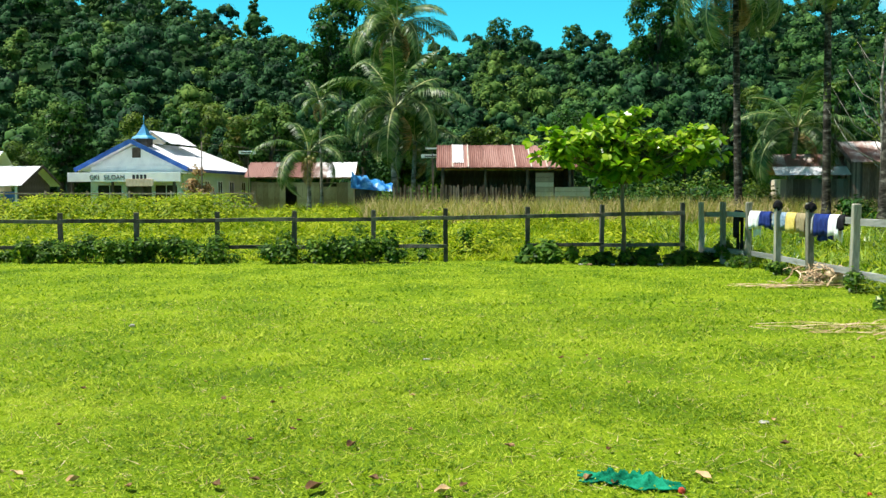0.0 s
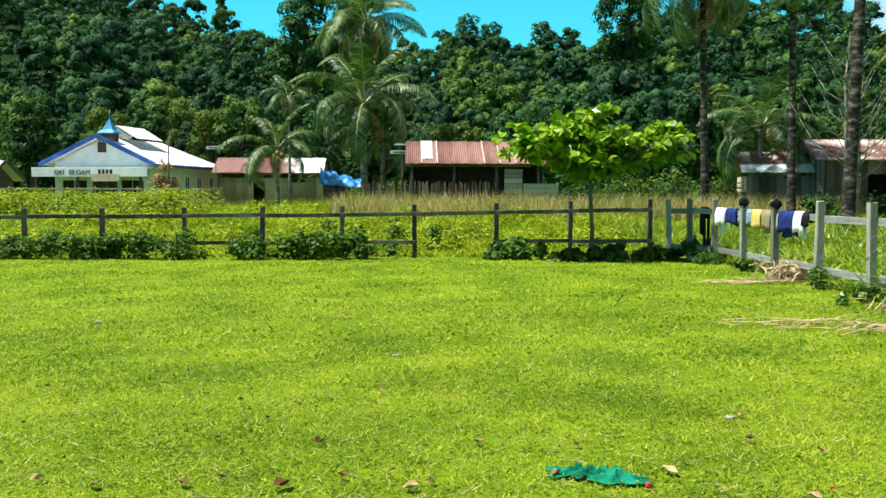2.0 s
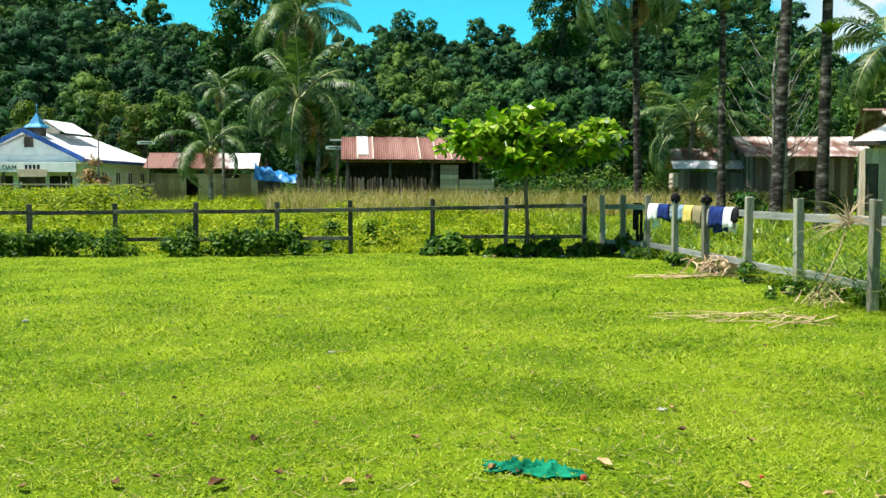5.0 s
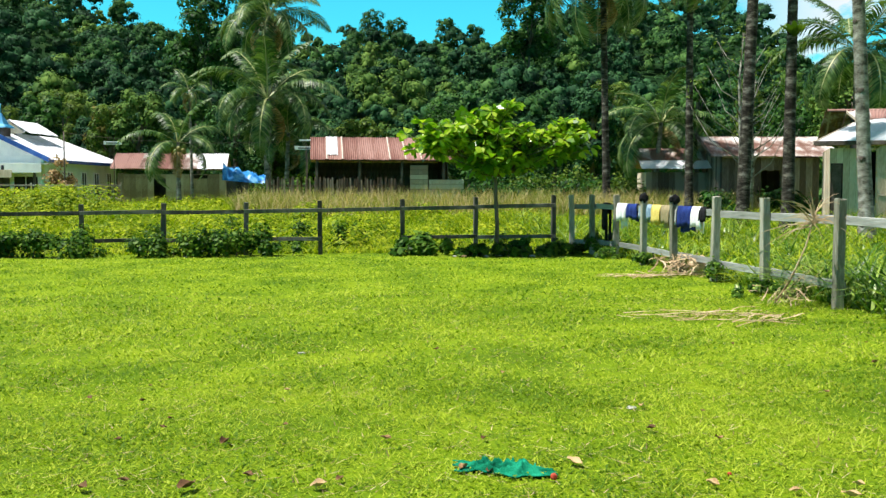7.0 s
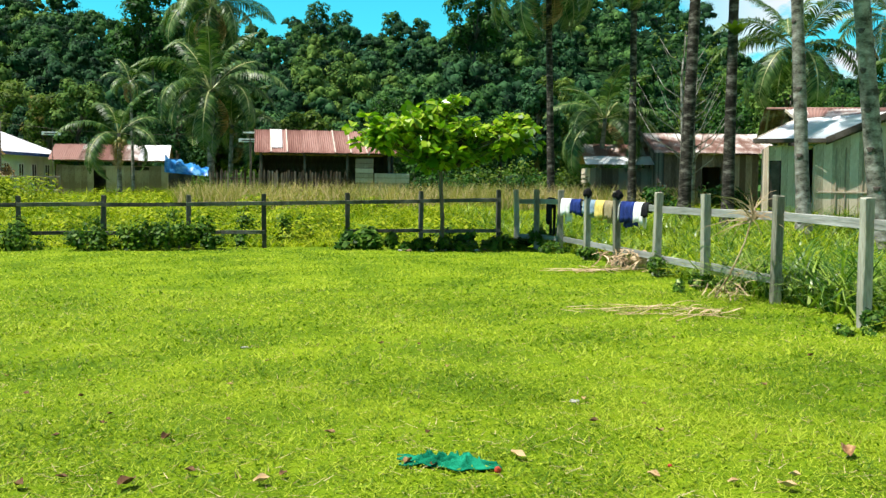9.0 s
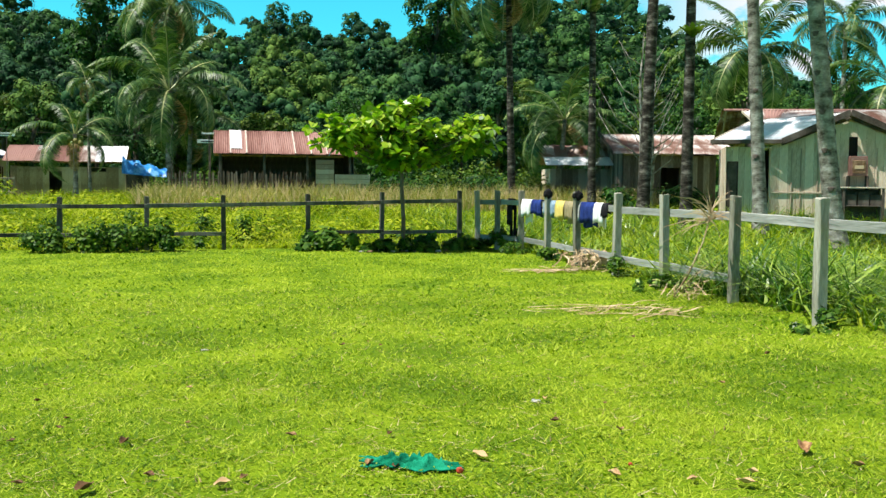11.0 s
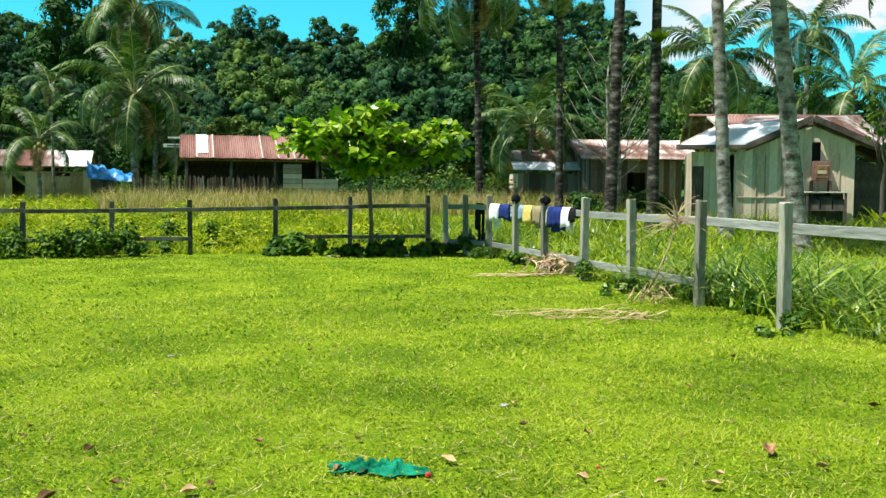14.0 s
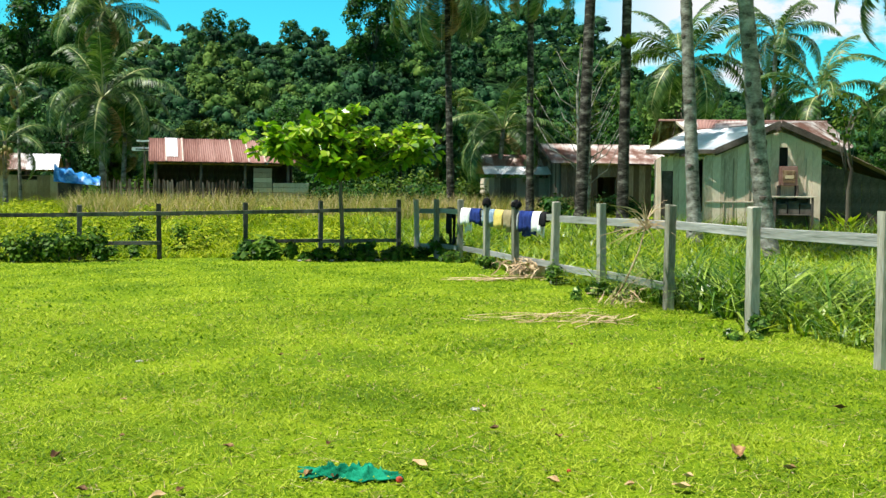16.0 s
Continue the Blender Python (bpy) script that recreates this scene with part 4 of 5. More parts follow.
# ---- the wooded hill ----
def crown_puffs(rng, x, y, z, r, tall):
    """A domed crown made of many rounded tufts: rows of x, y, z, radius."""
    puffs = []
    for _ in range(int(rng.integers(11, 18))):
        d = unit(rng.normal(size=3) + [0, -0.3, 0.75])
        k = rng.uniform(0.5, 0.8)
        puffs.append((x + d[0] * r * k, y + d[1] * r * k, z + d[2] * r * k * tall, r * rng.uniform(0.2, 0.42)))
    for i in range(4):
        a = 3.3 + i * 0.85 + rng.uniform(0, 0.5)
        puffs.append((x + math.cos(a) * r * 0.7, y + math.sin(a) * r * 0.7 - 0.3, z - r * rng.uniform(0.5, 1.5), r * rng.uniform(0.3, 0.48)))
    return puffs


def hill_forest():
    """Separate crowns of uneven height: lumpy tufts of foliage with loose leaves standing off them."""
    rng = np.random.default_rng(11)
    bm = bmesh.new()
    bmesh.ops.create_icosphere(bm, subdivisions=1, radius=1.0)
    ball_v = np.array([v.co[:] for v in bm.verts])
    ball_f = np.array([[v.index for v in f.verts] for f in bm.faces])
    bm.free()
    # a few uneven tufts, shared by all the crowns
    tufts = []
    for k in range(8):
        w = sum(np.sin(ball_v @ rng.normal(size=3) * q + rng.uniform(0, 6)) for q in (2.5, 4.0, 5.5, 7.0, 8.5))
        tufts.append(ball_v * (1 + 0.09 * w + rng.normal(size=len(ball_v)) * 0.05)[:, None] * [0.8, 0.8, 0.68])
    upper = ball_f[(ball_v[ball_f].mean(1)[:, 2] > -0.45) & (ball_v[ball_f].mean(1)[:, 1] < 0.5)]
    sets = [([], []) for _ in M_FOREST]
    count = [0, 0, 0]
    y = 92.0
    while y < 250:
        gap = 6.1 + (y - 90) * 0.008
        for x in np.arange(-0.60 * y - 6, 0.98 * y + 6, gap):
            xx, yy = x + rng.uniform(-2.6, 2.6), y + rng.uniform(-2.6, 2.6)
            z = float(hill(xx, yy))
            r = rng.uniform(2.1, 4.2)
            h = r + rng.uniform(1.0, 5.6)
            kind = int(rng.choice([0, 0, 0, 0, 1, 1, 1, 2]))
            puffs = crown_puffs(rng, xx, yy, z + h - r * 0.7, r, rng.uniform(0.8, 1.25))
            for px, py, pz, pr in puffs:
                v = tufts[int(rng.integers(8))] * pr + [px, py, pz]
                sets[kind][0].append(v)
                sets[kind][1].append(upper + count[kind])
                count[kind] += len(v)
            n = int(48 * r * r) + 170
            c, nn = clump_points(rng, n, puffs, 0.24, 0.45)
            quad = leaf_quads(rng, c, nn, rng.uniform(0.24, 0.54, n), 0.75)
            sets[kind][0].append(quad.reshape(-1, 3))
            corner = (np.arange(n) * 4)[:, None] + count[kind]
            sets[kind][1].append(np.concatenate([corner + [0, 1, 2], corner + [0, 2, 3]]))
            count[kind] += n * 4
        y += gap * 1.05
    for (vs, fs), mat in zip(sets, M_FOREST):
        v, f = np.concatenate(vs), np.concatenate(fs)
        me = bpy.data.meshes.new("hill_forest")
        me.vertices.add(len(v))
        me.vertices.foreach_set("co", np.ascontiguousarray(v, dtype=np.float32).ravel())
        me.loops.add(f.size)
        me.loops.foreach_set("vertex_index", f.astype(np.int32).ravel())
        me.polygons.add(len(f))
        me.polygons.foreach_set("loop_start", np.arange(0, f.size, 3, dtype=np.int32))
        me.materials.append(mat)
        me.update(calc_edges=True)
        thing("hill_forest", Matrix.Identity(4), "dense dark-green rainforest covering the hill", "forest", kind="stuff", data=me)


hill_forest()

# palms round the houses
palm(-3.1, 66.0, 12.2, (0.1, 0), 0.17, 1.12, 17, 3, 1, "tall coconut palm with a full crown behind the houses")
palm(-2.9, 70.0, 9.7, (0.0, 0), 0.17, 1.0, 14, 3, 2, "coconut palm with arching fronds behind the houses")
palm(-2.95, 60.0, 6.4, (0.1, 0), 0.2, 1.12, 17, 1, 3, "coconut palm with long drooping fronds beside the shed")
palm(-1.9, 61.5, 4.5, (0.2, 0), 0.18, 0.85, 11, 1, 16, "younger coconut palm with drooping fronds by the shed")
palm(-7.2, 54.0, 3.55, (0.0, 0), 0.13, 0.75, 10, 2, 4, "young coconut palm with drooping fronds before the low house")
palm(-6.8, 56.5, 6.5, (-0.1, 0), 0.09, 0.42, 12, 4, 17, "slender palm with a small crown and dead fronds")
palm(17.15, 50.0, 4.55, (0.4, 0), 0.16, 0.95, 13, 1, 5, "leaning coconut palm with spreading pale fronds")
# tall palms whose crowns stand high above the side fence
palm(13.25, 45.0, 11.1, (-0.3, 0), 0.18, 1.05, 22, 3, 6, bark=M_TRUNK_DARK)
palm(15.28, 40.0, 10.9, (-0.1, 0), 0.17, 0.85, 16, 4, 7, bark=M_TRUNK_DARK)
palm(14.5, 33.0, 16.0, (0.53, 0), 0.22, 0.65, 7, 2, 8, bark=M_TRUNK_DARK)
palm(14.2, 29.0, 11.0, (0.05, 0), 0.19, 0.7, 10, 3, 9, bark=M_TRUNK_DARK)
palm(14.5, 25.0, 13.5, (-0.88, 0), 0.19, 1.0, 20, 2, 10, notches=9)
palm(14.15, 21.0, 12.5, (-1.6, 0), 0.22, 1.0, 20, 2, 12, notches=12)
palm(21.6, 23.8, 8.4, (-0.2, 0), 0.19, 0.9, 18, 3, 18)
palm(27.1, 48.0, 8.2, (-0.1, 0), 0.2, 1.12, 19, 2, 13, "coconut palm with wide pale fronds behind the plank house")
palm(40.4, 60.0, 12.0, (0.2, 0), 0.2, 1.05, 16, 1, 14, "coconut palm with dark fronds against the clouds")
palm(33.0, 45.0, 6.4, (0.1, 0), 0.2, 1.0, 15, 1, 15, "low coconut palm behind the lean-to")
palm(36.5, 42.0, 6.2, (0.3, 0), 0.2, 0.95, 14, 1, 19, "low coconut palm behind the lean-to")

# trees between the houses and the hill
rng_t = np.random.default_rng(21)
for i in range(40):
    a = -0.52 + 1.4 * (i + rng_t.random()) / 40
    yy = rng_t.uniform(68, 90)
    tall = 1.0 + 0.35 * (0.28 < a < 0.7)
    broad_tree("tree", a * yy, yy, rng_t.uniform(4.4, 8.6) * tall, rng_t.uniform(2.0, 3.6), [M_CROWN_A, M_FOREST[0], M_CROWN_B, M_FOREST[2], M_CROWN_A, M_FOREST[1], M_CROWN_B][i % 7], 100 + i, 5200, [0.22, 0.30, 0.26][i % 3])
for i in range(9):
    a = 0.50 + 0.45 * i / 8
    yy = 62.0 - 7.0 * (i % 3)
    if not 0.60 < a < 0.80 or yy > 58:
        broad_tree("tree", a * yy, yy, 7.2 + 1.3 * (i % 4), 3.4, [M_CROWN_A, M_FOREST[2], M_CROWN_B][i % 3], 340 + i, 5200, 0.26)
broad_tree("tall_tree", -12.0, 118.0, 23.0, 6.5, M_CROWN_A, 300, 7000, 0.5, "tall rainforest tree rising above the hillside", low=0.45)
broad_tree("tall_tree", -7.0, 125.0, 22.5, 6.0, M_CROWN_A, 301, 7000, 0.5, "tall rainforest tree rising above the hillside", low=0.45)
broad_tree("tall_tree", 32.0, 150.0, 21.0, 7.0, M_CROWN_A, 302, 7000, 0.55, "tall rainforest tree rising above the hillside", low=0.4)
broad_tree("yellowing_tree", -19.5, 82.0, 9.0, 3.4, M_CROWN_B, 303, 5000, 0.26, "airy tree with yellowish-green leaves behind the chapel")
broad_tree("yellowing_tree", -15.8, 78.0, 7.6, 2.2, M_CROWN_Y, 304, 2600, 0.26, "small tree with yellowing leaves behind the chapel")
broad_tree("thin_tree", 23.3, 30.0, 5.4, 1.1, M_CROWN_B, 305, 260, 0.2, "thin sparse sapling with a bare pale trunk", trunk=0.08, low=0.6)
for x, h, r in ((-41.9, 16.0, 2.2), (12.0, 14.5, 5.0), (17.5, 13.5, 4.6), (28.6, 14.0, 4.0), (35.0, 12.0, 4.0), (-24.0, 12.0, 5.0)):
    broad_tree("ridge_tree", x, 224.0, h, r, M_CROWN_A, 310 + int(x), 2600, 0.55, "ridge-top tree against the sky", trunk=0.35, low=0.3)


def rosette_leaves(rng, e, count, length):
    """Obovate leaves radiating from a twig's tip, the outer ones drooping: (count, 6, 3)."""
    a = np.arange(count) * 2.4 + rng.uniform(0, 6.28)
    tilt = rng.uniform(-1.0, 0.7, count)
    d = unit(np.stack([np.cos(a), np.sin(a), tilt], 1))
    side = unit(np.stack([-np.sin(a), np.cos(a), rng.normal(size=count) * 0.8], 1))
    up = np.cross(d, side)
    ln = (length * rng.uniform(0.7, 1.2, count))[:, None]
    w = side * ln * 0.29
    b = e + d * ln * 0.12
    dip = np.array([0, 0, -1.0]) * ln
    return np.stack([b, b + d * ln * 0.4 + w * 0.75 + up * ln * 0.05, b + d * ln * 0.78 + w + dip * 0.04 + up * ln * 0.04, b + d * ln * 1.02 + dip * 0.14,
                     b + d * ln * 0.78 - w + dip * 0.04 + up * ln * 0.04, b + d * ln * 0.4 - w * 0.75 + up * ln * 0.05], 1)


def shade_tree():
    """The small spreading tree with large bright leaves by the fence: three uneven masses over a shaded underside."""
    rng = np.random.default_rng(5)
    top = thing("shade_tree", pose(3.88, 21.6, 0), "small spreading tree with large bright green leaves", "tree")
    part("trunk", tube_mesh("trunk", [(0, 0, -0.1), (0.02, 0, 0.7), (-0.02, 0.02, 1.4), (-0.02, 0, 2.2), (0.0, 0.0, 3.0)], [0.055, 0.045, 0.042, 0.036, 0.015], M_BARK, 8), top)
    leaves = []
    for cx, cz, rx, ry, rz, k, size in ((-1.18, 2.62, 0.84, 0.80, 0.42, 38, 0.24), (-0.25, 2.72, 0.8, 0.95, 0.48, 38, 0.27), (0.1, 3.22, 0.28, 0.3, 0.22, 5, 0.24),
                                        (1.3, 2.58, 1.0, 0.85, 0.42, 42, 0.23), (1.55, 2.92, 0.35, 0.4, 0.2, 5, 0.22), (-0.1, 2.12, 0.80, 0.75, 0.30, 26, 0.26), (0.85, 2.15, 0.7, 0.6, 0.22, 12, 0.24)):
        for i in range(k):
            d = unit(rng.normal(size=3))
            q = rng.random() ** 0.45
            e = np.array([cx, 0, cz]) + d * q * [rx, ry, rz]
            b = np.array([0, 0, min(2.9, max(1.75, e[2] - 0.35 - 0.12 * abs(e[0])))])
            mid = b * 0.45 + e * 0.55 + [0, 0, -0.05]
            part("branch", tube_mesh("branch", [b, mid, e], [0.02, 0.013, 0.005], M_BARK, 5), top)
            leaves.append(rosette_leaves(rng, e, int(rng.integers(10, 16)), size))
            leaves.append(rosette_leaves(rng, mid * 0.35 + e * 0.65, 5, size * 0.9))
    part("crown", quad_mesh("crown", np.concatenate(leaves), 6, M_BROAD), top)


shade_tree()


def bare_tree(x, y, height, seed):
    """A thin, almost leafless tree with pale forking branches."""
    rng = np.random.default_rng(seed)
    top = thing("bare_tree", pose(x, y, float(hill(x, y))), "thin pale tree with forking, almost leafless branches", "tree")
    part("trunk", tube_mesh("trunk", [(0, 0, -0.1), (0.05, 0, height * 0.4), (-0.05, 0, height * 0.75), (0.1, 0, height)], [0.09, 0.07, 0.05, 0.012], M_TRUNK, 7), top)
    tips = []
    for k in range(16):
        z = height * (0.3 + 0.6 * k / 16)
        a = k * 2.4 + rng.uniform(-0.4, 0.4)
        r = (height - z) * 0.32 + 0.5
        e = np.array([math.cos(a) * r, math.sin(a) * r, z + r * 1.1])
        m = np.array([math.cos(a) * r * 0.55, math.sin(a) * r * 0.55, z + r * 0.35])
        part("branch", tube_mesh("branch", [(0, 0, z), m, e], [0.03, 0.02, 0.006], M_TRUNK, 5), top)
        tips.append(np.concatenate([e, [0.35]]))
    c, nn = clump_points(rng, 260, tips)
    part("foliage", quad_mesh("foliage", leaf_quads(rng, c, nn, rng.uniform(0.08, 0.18, len(c))), 4, M_CROWN_B), top)


bare_tree(15.9, 36.5, 7.2, 71)
bare_tree(17.3, 38.5, 5.6, 72)


# ---- grass ----
def blades(rng, x, y, z, length, width, lean, k=3, heading=None):
    """Curved grass blades as ribbons of k steps."""
    n = len(x)
    a = rng.uniform(0, 2 * np.pi, n) if heading is None else heading
    d = np.stack([np.cos(a), np.sin(a), np.zeros(n)], 1)
    side = np.stack([-np.sin(a + rng.normal(size=n) * 0.5), np.cos(a), np.zeros(n)], 1) * width[:, None]
    rows = []
    for j in range(k):
        t = j / (k - 1)
        p = np.stack([x, y, z], 1) + d * (length * lean * t ** 1.7)[:, None] + np.array([0, 0, 1.0]) * (length * (t - 0.42 * lean * t * t))[:, None]
        w = side * (1 - t ** 1.5 * 0.92) * 0.5
        rows.append(np.stack([p - w, p + w], 1))
    return np.stack(rows, 1)


def spread(rng, n, y0, y1, a0, a1, bias=1.0):
    """Points between two depths and two bearings (x / y), evenly over the ground."""
    u = rng.random(n * 2)
    y = np.sqrt(y0 * y0 + (y1 * y1 - y0 * y0) * u ** bias)[:n]
    return y * rng.uniform(a0, a1, n), y


def lawn():
    rng = np.random.default_rng(31)
    rows = []
    for n, y0, y1, ln, wd in ((100000, 3.3, 7.6, 0.045, 0.008), (85000, 7.6, 13.0, 0.055, 0.012), (85000, 13.0, 22.4, 0.05, 0.02)):
        x, y = spread(rng, n, y0, y1, -0.5, 0.85)
        ok = (x < 6.3 + 0.2 * np.sin(y * 1.7)) | (rng.random(n) < 0.3) & (x < 7.5)
        x, y = x[ok], y[ok]
        patch = 0.5 + 0.5 * (np.sin(x * 1.7 + 1.3 * np.sin(y * 1.1)) * np.sin(y * 1.9 + 0.7 * np.sin(x * 2.3)) * 0.5 + 0.5)
        patch = patch + 0.7 * (np.sin(x * 9.1 + 2 * np.sin(y * 4.3)) * np.sin(y * 6.7 + 2 * np.sin(x * 5.9)) * 0.5 + 0.5) ** 2
        L = ln * patch * rng.uniform(0.5, 1.4, len(x))
        rows.append(blades(rng, x, y, np.zeros(len(x)) - 0.004, L, wd * rng.uniform(0.7, 1.6, len(x)), rng.uniform(0.7, 2.0, len(x)), 2))
    # the rest of the lawn, to either side and behind
    x, y = rng.uniform(-14, 6.2, 50000), rng.uniform(-6, 22.3, 50000)
    ok = (y < 3.4) | (x < -0.5 * y) | (x > 0.85 * y)
    x, y = x[ok], y[ok]
    rows.append(blades(rng, x, y, np.zeros(len(x)) - 0.004, rng.uniform(0.03, 0.09, len(x)), rng.uniform(0.012, 0.03, len(x)), rng.uniform(0.7, 2.0, len(x)), 2))
    thing("lawn_grass", Matrix.Identity(4), "short bright yellow-green lawn grass", "grass", kind="stuff", data=strip_mesh("lawn_grass", np.concatenate(rows), M_BLADE))
    # low clover-like leaves that mottle the sward
    cs, ss = [], []
    for n, y0, y1, sz in ((36000, 3.3, 8.5, 0.02), (34000, 8.5, 22.4, 0.038)):
        x, y = spread(rng, n, y0, y1, -0.5, 0.85)
        m = np.sin(x * 2.1 + 2 * np.sin(y * 0.8)) + np.sin(y * 2.7 + x * 0.6) + np.sin(x * 5.3 - y * 3.1) * 0.7
        ok = (x < 6.4) & (m > rng.normal(size=n) * 0.8)
        cs.append(np.stack([x[ok], y[ok], rng.uniform(0.006, 0.03, ok.sum())], 1))
        ss.append(sz * rng.uniform(0.6, 1.5, ok.sum()))
    c, sz = np.concatenate(cs), np.concatenate(ss)
    nn = unit(rng.normal(size=c.shape) * 0.5 + [0, 0, 1])
    thing("lawn_clover", Matrix.Identity(4), "small low round leaves growing among the lawn grass", "ground cover", kind="stuff", data=quad_mesh("lawn_clover", leaf_quads(rng, c, nn, sz, 0.55), 4, M_BLADE))
    # bleached clippings lying in the sward, some put in as pale grass highlights
    n = 8000
    x, y = spread(rng, n, 3.4, 14.0, -0.5, 0.85, 1.2)
    g = blades(rng, x, y, np.zeros(n) + 0.012, rng.uniform(0.03, 0.08, n), rng.uniform(0.003, 0.006, n), rng.uniform(1.6, 2.0, n), 2)
    thing("grass_clippings", Matrix.Identity(4), "pale dry clippings lying in the lawn", "grass clippings", kind="stuff", data=strip_mesh("grass_clippings", g, M_STRAW))


def tall_grass():
    rng = np.random.default_rng(32)
    x, y = spread(rng, 105000, 22.9, 57.0, -0.52, 0.50, 1.25)
    ok = ~((x > 6.2) & (y < 24)) & ~((y > 40.9) & (y < 43.1) & (x > -1) & (x < 7.5))
    ok &= (y < 47.5) | ((x < -3.0) & ~((x < -11.5) & (y > 52.5)))
    x, y = x[ok], y[ok]
    h = (0.28 + 0.026 * (y - 23)) * (0.8 + 0.25 * np.sin(x * 0.5 + y * 0.3) + 0.2 * np.sin(x * 1.3 - y * 0.7)) * rng.uniform(0.5, 1.2, len(x))
    g = blades(rng, x, y, hill(x, y), np.clip(h, 0.2, 1.2), rng.uniform(0.025, 0.06, len(x)), rng.uniform(0.7, 1.7, len(x)))
    thing("tall_grass", Matrix.Identity(4), "rough yellow-green grass beyond the fence", "grass", kind="stuff", data=strip_mesh("tall_grass", g, M_TALL))
    # low broad-leaved weeds in mounds
    lobes = []
    for _ in range(150):
        yy = rng.uniform(23.5, 46)
        aa = rng.uniform(-0.5, 0.2)
        lobes.append((aa * yy, yy, 0.1 + float(hill(aa * yy, yy)), rng.uniform(0.25, 0.6) * (0.6 + 0.02 * yy)))
    for _ in range(60):
        yy = rng.uniform(40, 49)
        lobes.append((rng.uniform(-0.5, -0.2) * yy, yy, 0.75, rng.uniform(0.6, 1.1)))
    c, nn = clump_points(rng, 42000, lobes)
    ok = c[:, 2] > 0.02
    c, nn = c[ok], unit(nn[ok] + [0, 0, 0.5])
    thing("weeds", Matrix.Identity(4), "bright green weeds growing in mounds in the rough grass", "weeds", kind="stuff",
          data=quad_mesh("weeds", leaf_quads(rng, c, nn, rng.uniform(0.08, 0.2, len(c))), 4, M_TALL))
    x, y = spread(rng, 14000, 40.0, 48.0, -0.08, 0.46)
    ok = ~((y > 40.9) & (y < 43.1) & (x > -1) & (x < 7.5)) & ~((x > 17) & (y > 43))
    x, y = x[ok], y[ok]
    g = blades(rng, x, y, hill(x, y), rng.uniform(0.7, 1.45, len(x)), rng.uniform(0.02, 0.045, len(x)), rng.uniform(0.2, 0.8, len(x)))
    thing("seed_grass", Matrix.Identity(4), "tall dry seeding grass before the shed", "grass", kind="stuff", data=strip_mesh("seed_grass", g, M_SEED))


def side_reeds():
    rng = np.random.default_rng(33)
    n = 22000
    y = rng.uniform(5.5, 34.0, n)
    x = 6.5 + rng.random(n) ** 1.2 * (3.0 + 0.5 * y)
    h = np.clip(0.55 + 0.3 * np.sin(x * 0.9 + 2) * np.sin(y * 0.6) + rng.normal(size=n) * 0.16, 0.3, 1.15)
    lush = np.exp(-((y - 11.5) / 3.0) ** 2 - ((x - 8.5) / 2.5) ** 2)
    h = h + 0.5 * lush
    # some parts stay low
    h = np.where((y > 13) & (y < 20), h * 0.7, h)
    h = np.where(y > 25, h * 1.55, h)
    g = blades(rng, x, y, hill(x, y), h, rng.uniform(0.02, 0.05, n) * (1 - 0.35 * (y < 9)), rng.uniform(0.7, 1.9, n), 4)
    pale = (rng.random(n) < 0.45) & (lush < 0.4)
    thing("lush_grass", Matrix.Identity(4), "lush knee-high arching grass along the side fence", "grass", kind="stuff", data=strip_mesh("lush_grass", g[~pale], M_REED))
    thing("rough_grass", Matrix.Identity(4), "rough yellow-green grass beside the houses", "grass", kind="stuff", data=strip_mesh("rough_grass", g[pale], M_TALL))


lawn()
tall_grass()
side_reeds()


# ---- bushes and weeds along the fences ----
def shrub(x, y, w, d, h, mat, seed, n=1500, leaf=0.09, label="dark green leafy bush growing through the fence"):
    rng = np.random.default_rng(seed)
    top = thing("bush", pose(x, y, 0), label, "bush", "bushes along the fence")
    lobes = []
    for _ in range(max(7, int(w * 11))):
        lobes.append((rng.uniform(-w / 2, w / 2), rng.uniform(-d / 2, d / 2), h * rng.uniform(0.05, 0.68), min(h * 0.36, w * 0.4, 0.9) * rng.uniform(0.55, 1.0)))
    c, nn = clump_points(rng, n, lobes)
    c = c + rng.normal(size=c.shape) * min(0.08 * h, 0.12)
    ok = c[:, 2] > 0.0
    part("foliage", quad_mesh("foliage", leaf_quads(rng, c[ok], unit(nn[ok] + [0, 0, 0.3]), rng.uniform(0.6, 1.4, ok.sum()) * leaf), 4, mat), top)
    for k in range(4):
        e = lobes[k % len(lobes)]
        part("stem", tube_mesh("stem", [(e[0] * 0.6, e[1] * 0.6, -0.05), e[:3]], [0.014, 0.006], M_BARK, 5), top)
    return top


for k, (x, w, h) in enumerate([(-10.9, 1.9, 0.55), (-9.2, 1.7, 0.55), (-7.6, 1.5, 0.68), (-6.1, 1.8, 0.62), (-4.9, 0.8, 0.85), (-3.2, 1.3, 0.55), (-1.9, 1.4, 0.7), (-0.8, 0.8, 0.35), (6.2, 0.9, 0.5), (5.5, 1.0, 0.4)]):
    shrub(x, 22.15 if k < 8 else 22.2, w, 0.7, h, M_BUSH, 400 + k, int(1150 * w), 0.1)
shrub(-2.05, 22.9, 0.5, 0.4, 1.05, M_BUSH, 420, 700, 0.08, "slender leafy weed standing behind the fence")
for k, (x, y, h) in enumerate([(2.1, 22.2, 0.5), (2.5, 22.1, 0.4), (3.3, 21.5, 0.3), (4.2, 21.6, 0.3), (4.8, 22.1, 0.42)]):
    shrub(x, y, 0.8, 0.6, h, M_BUSH, 430 + k, 420, 0.2, "broad-leaved low plant under the shade tree")
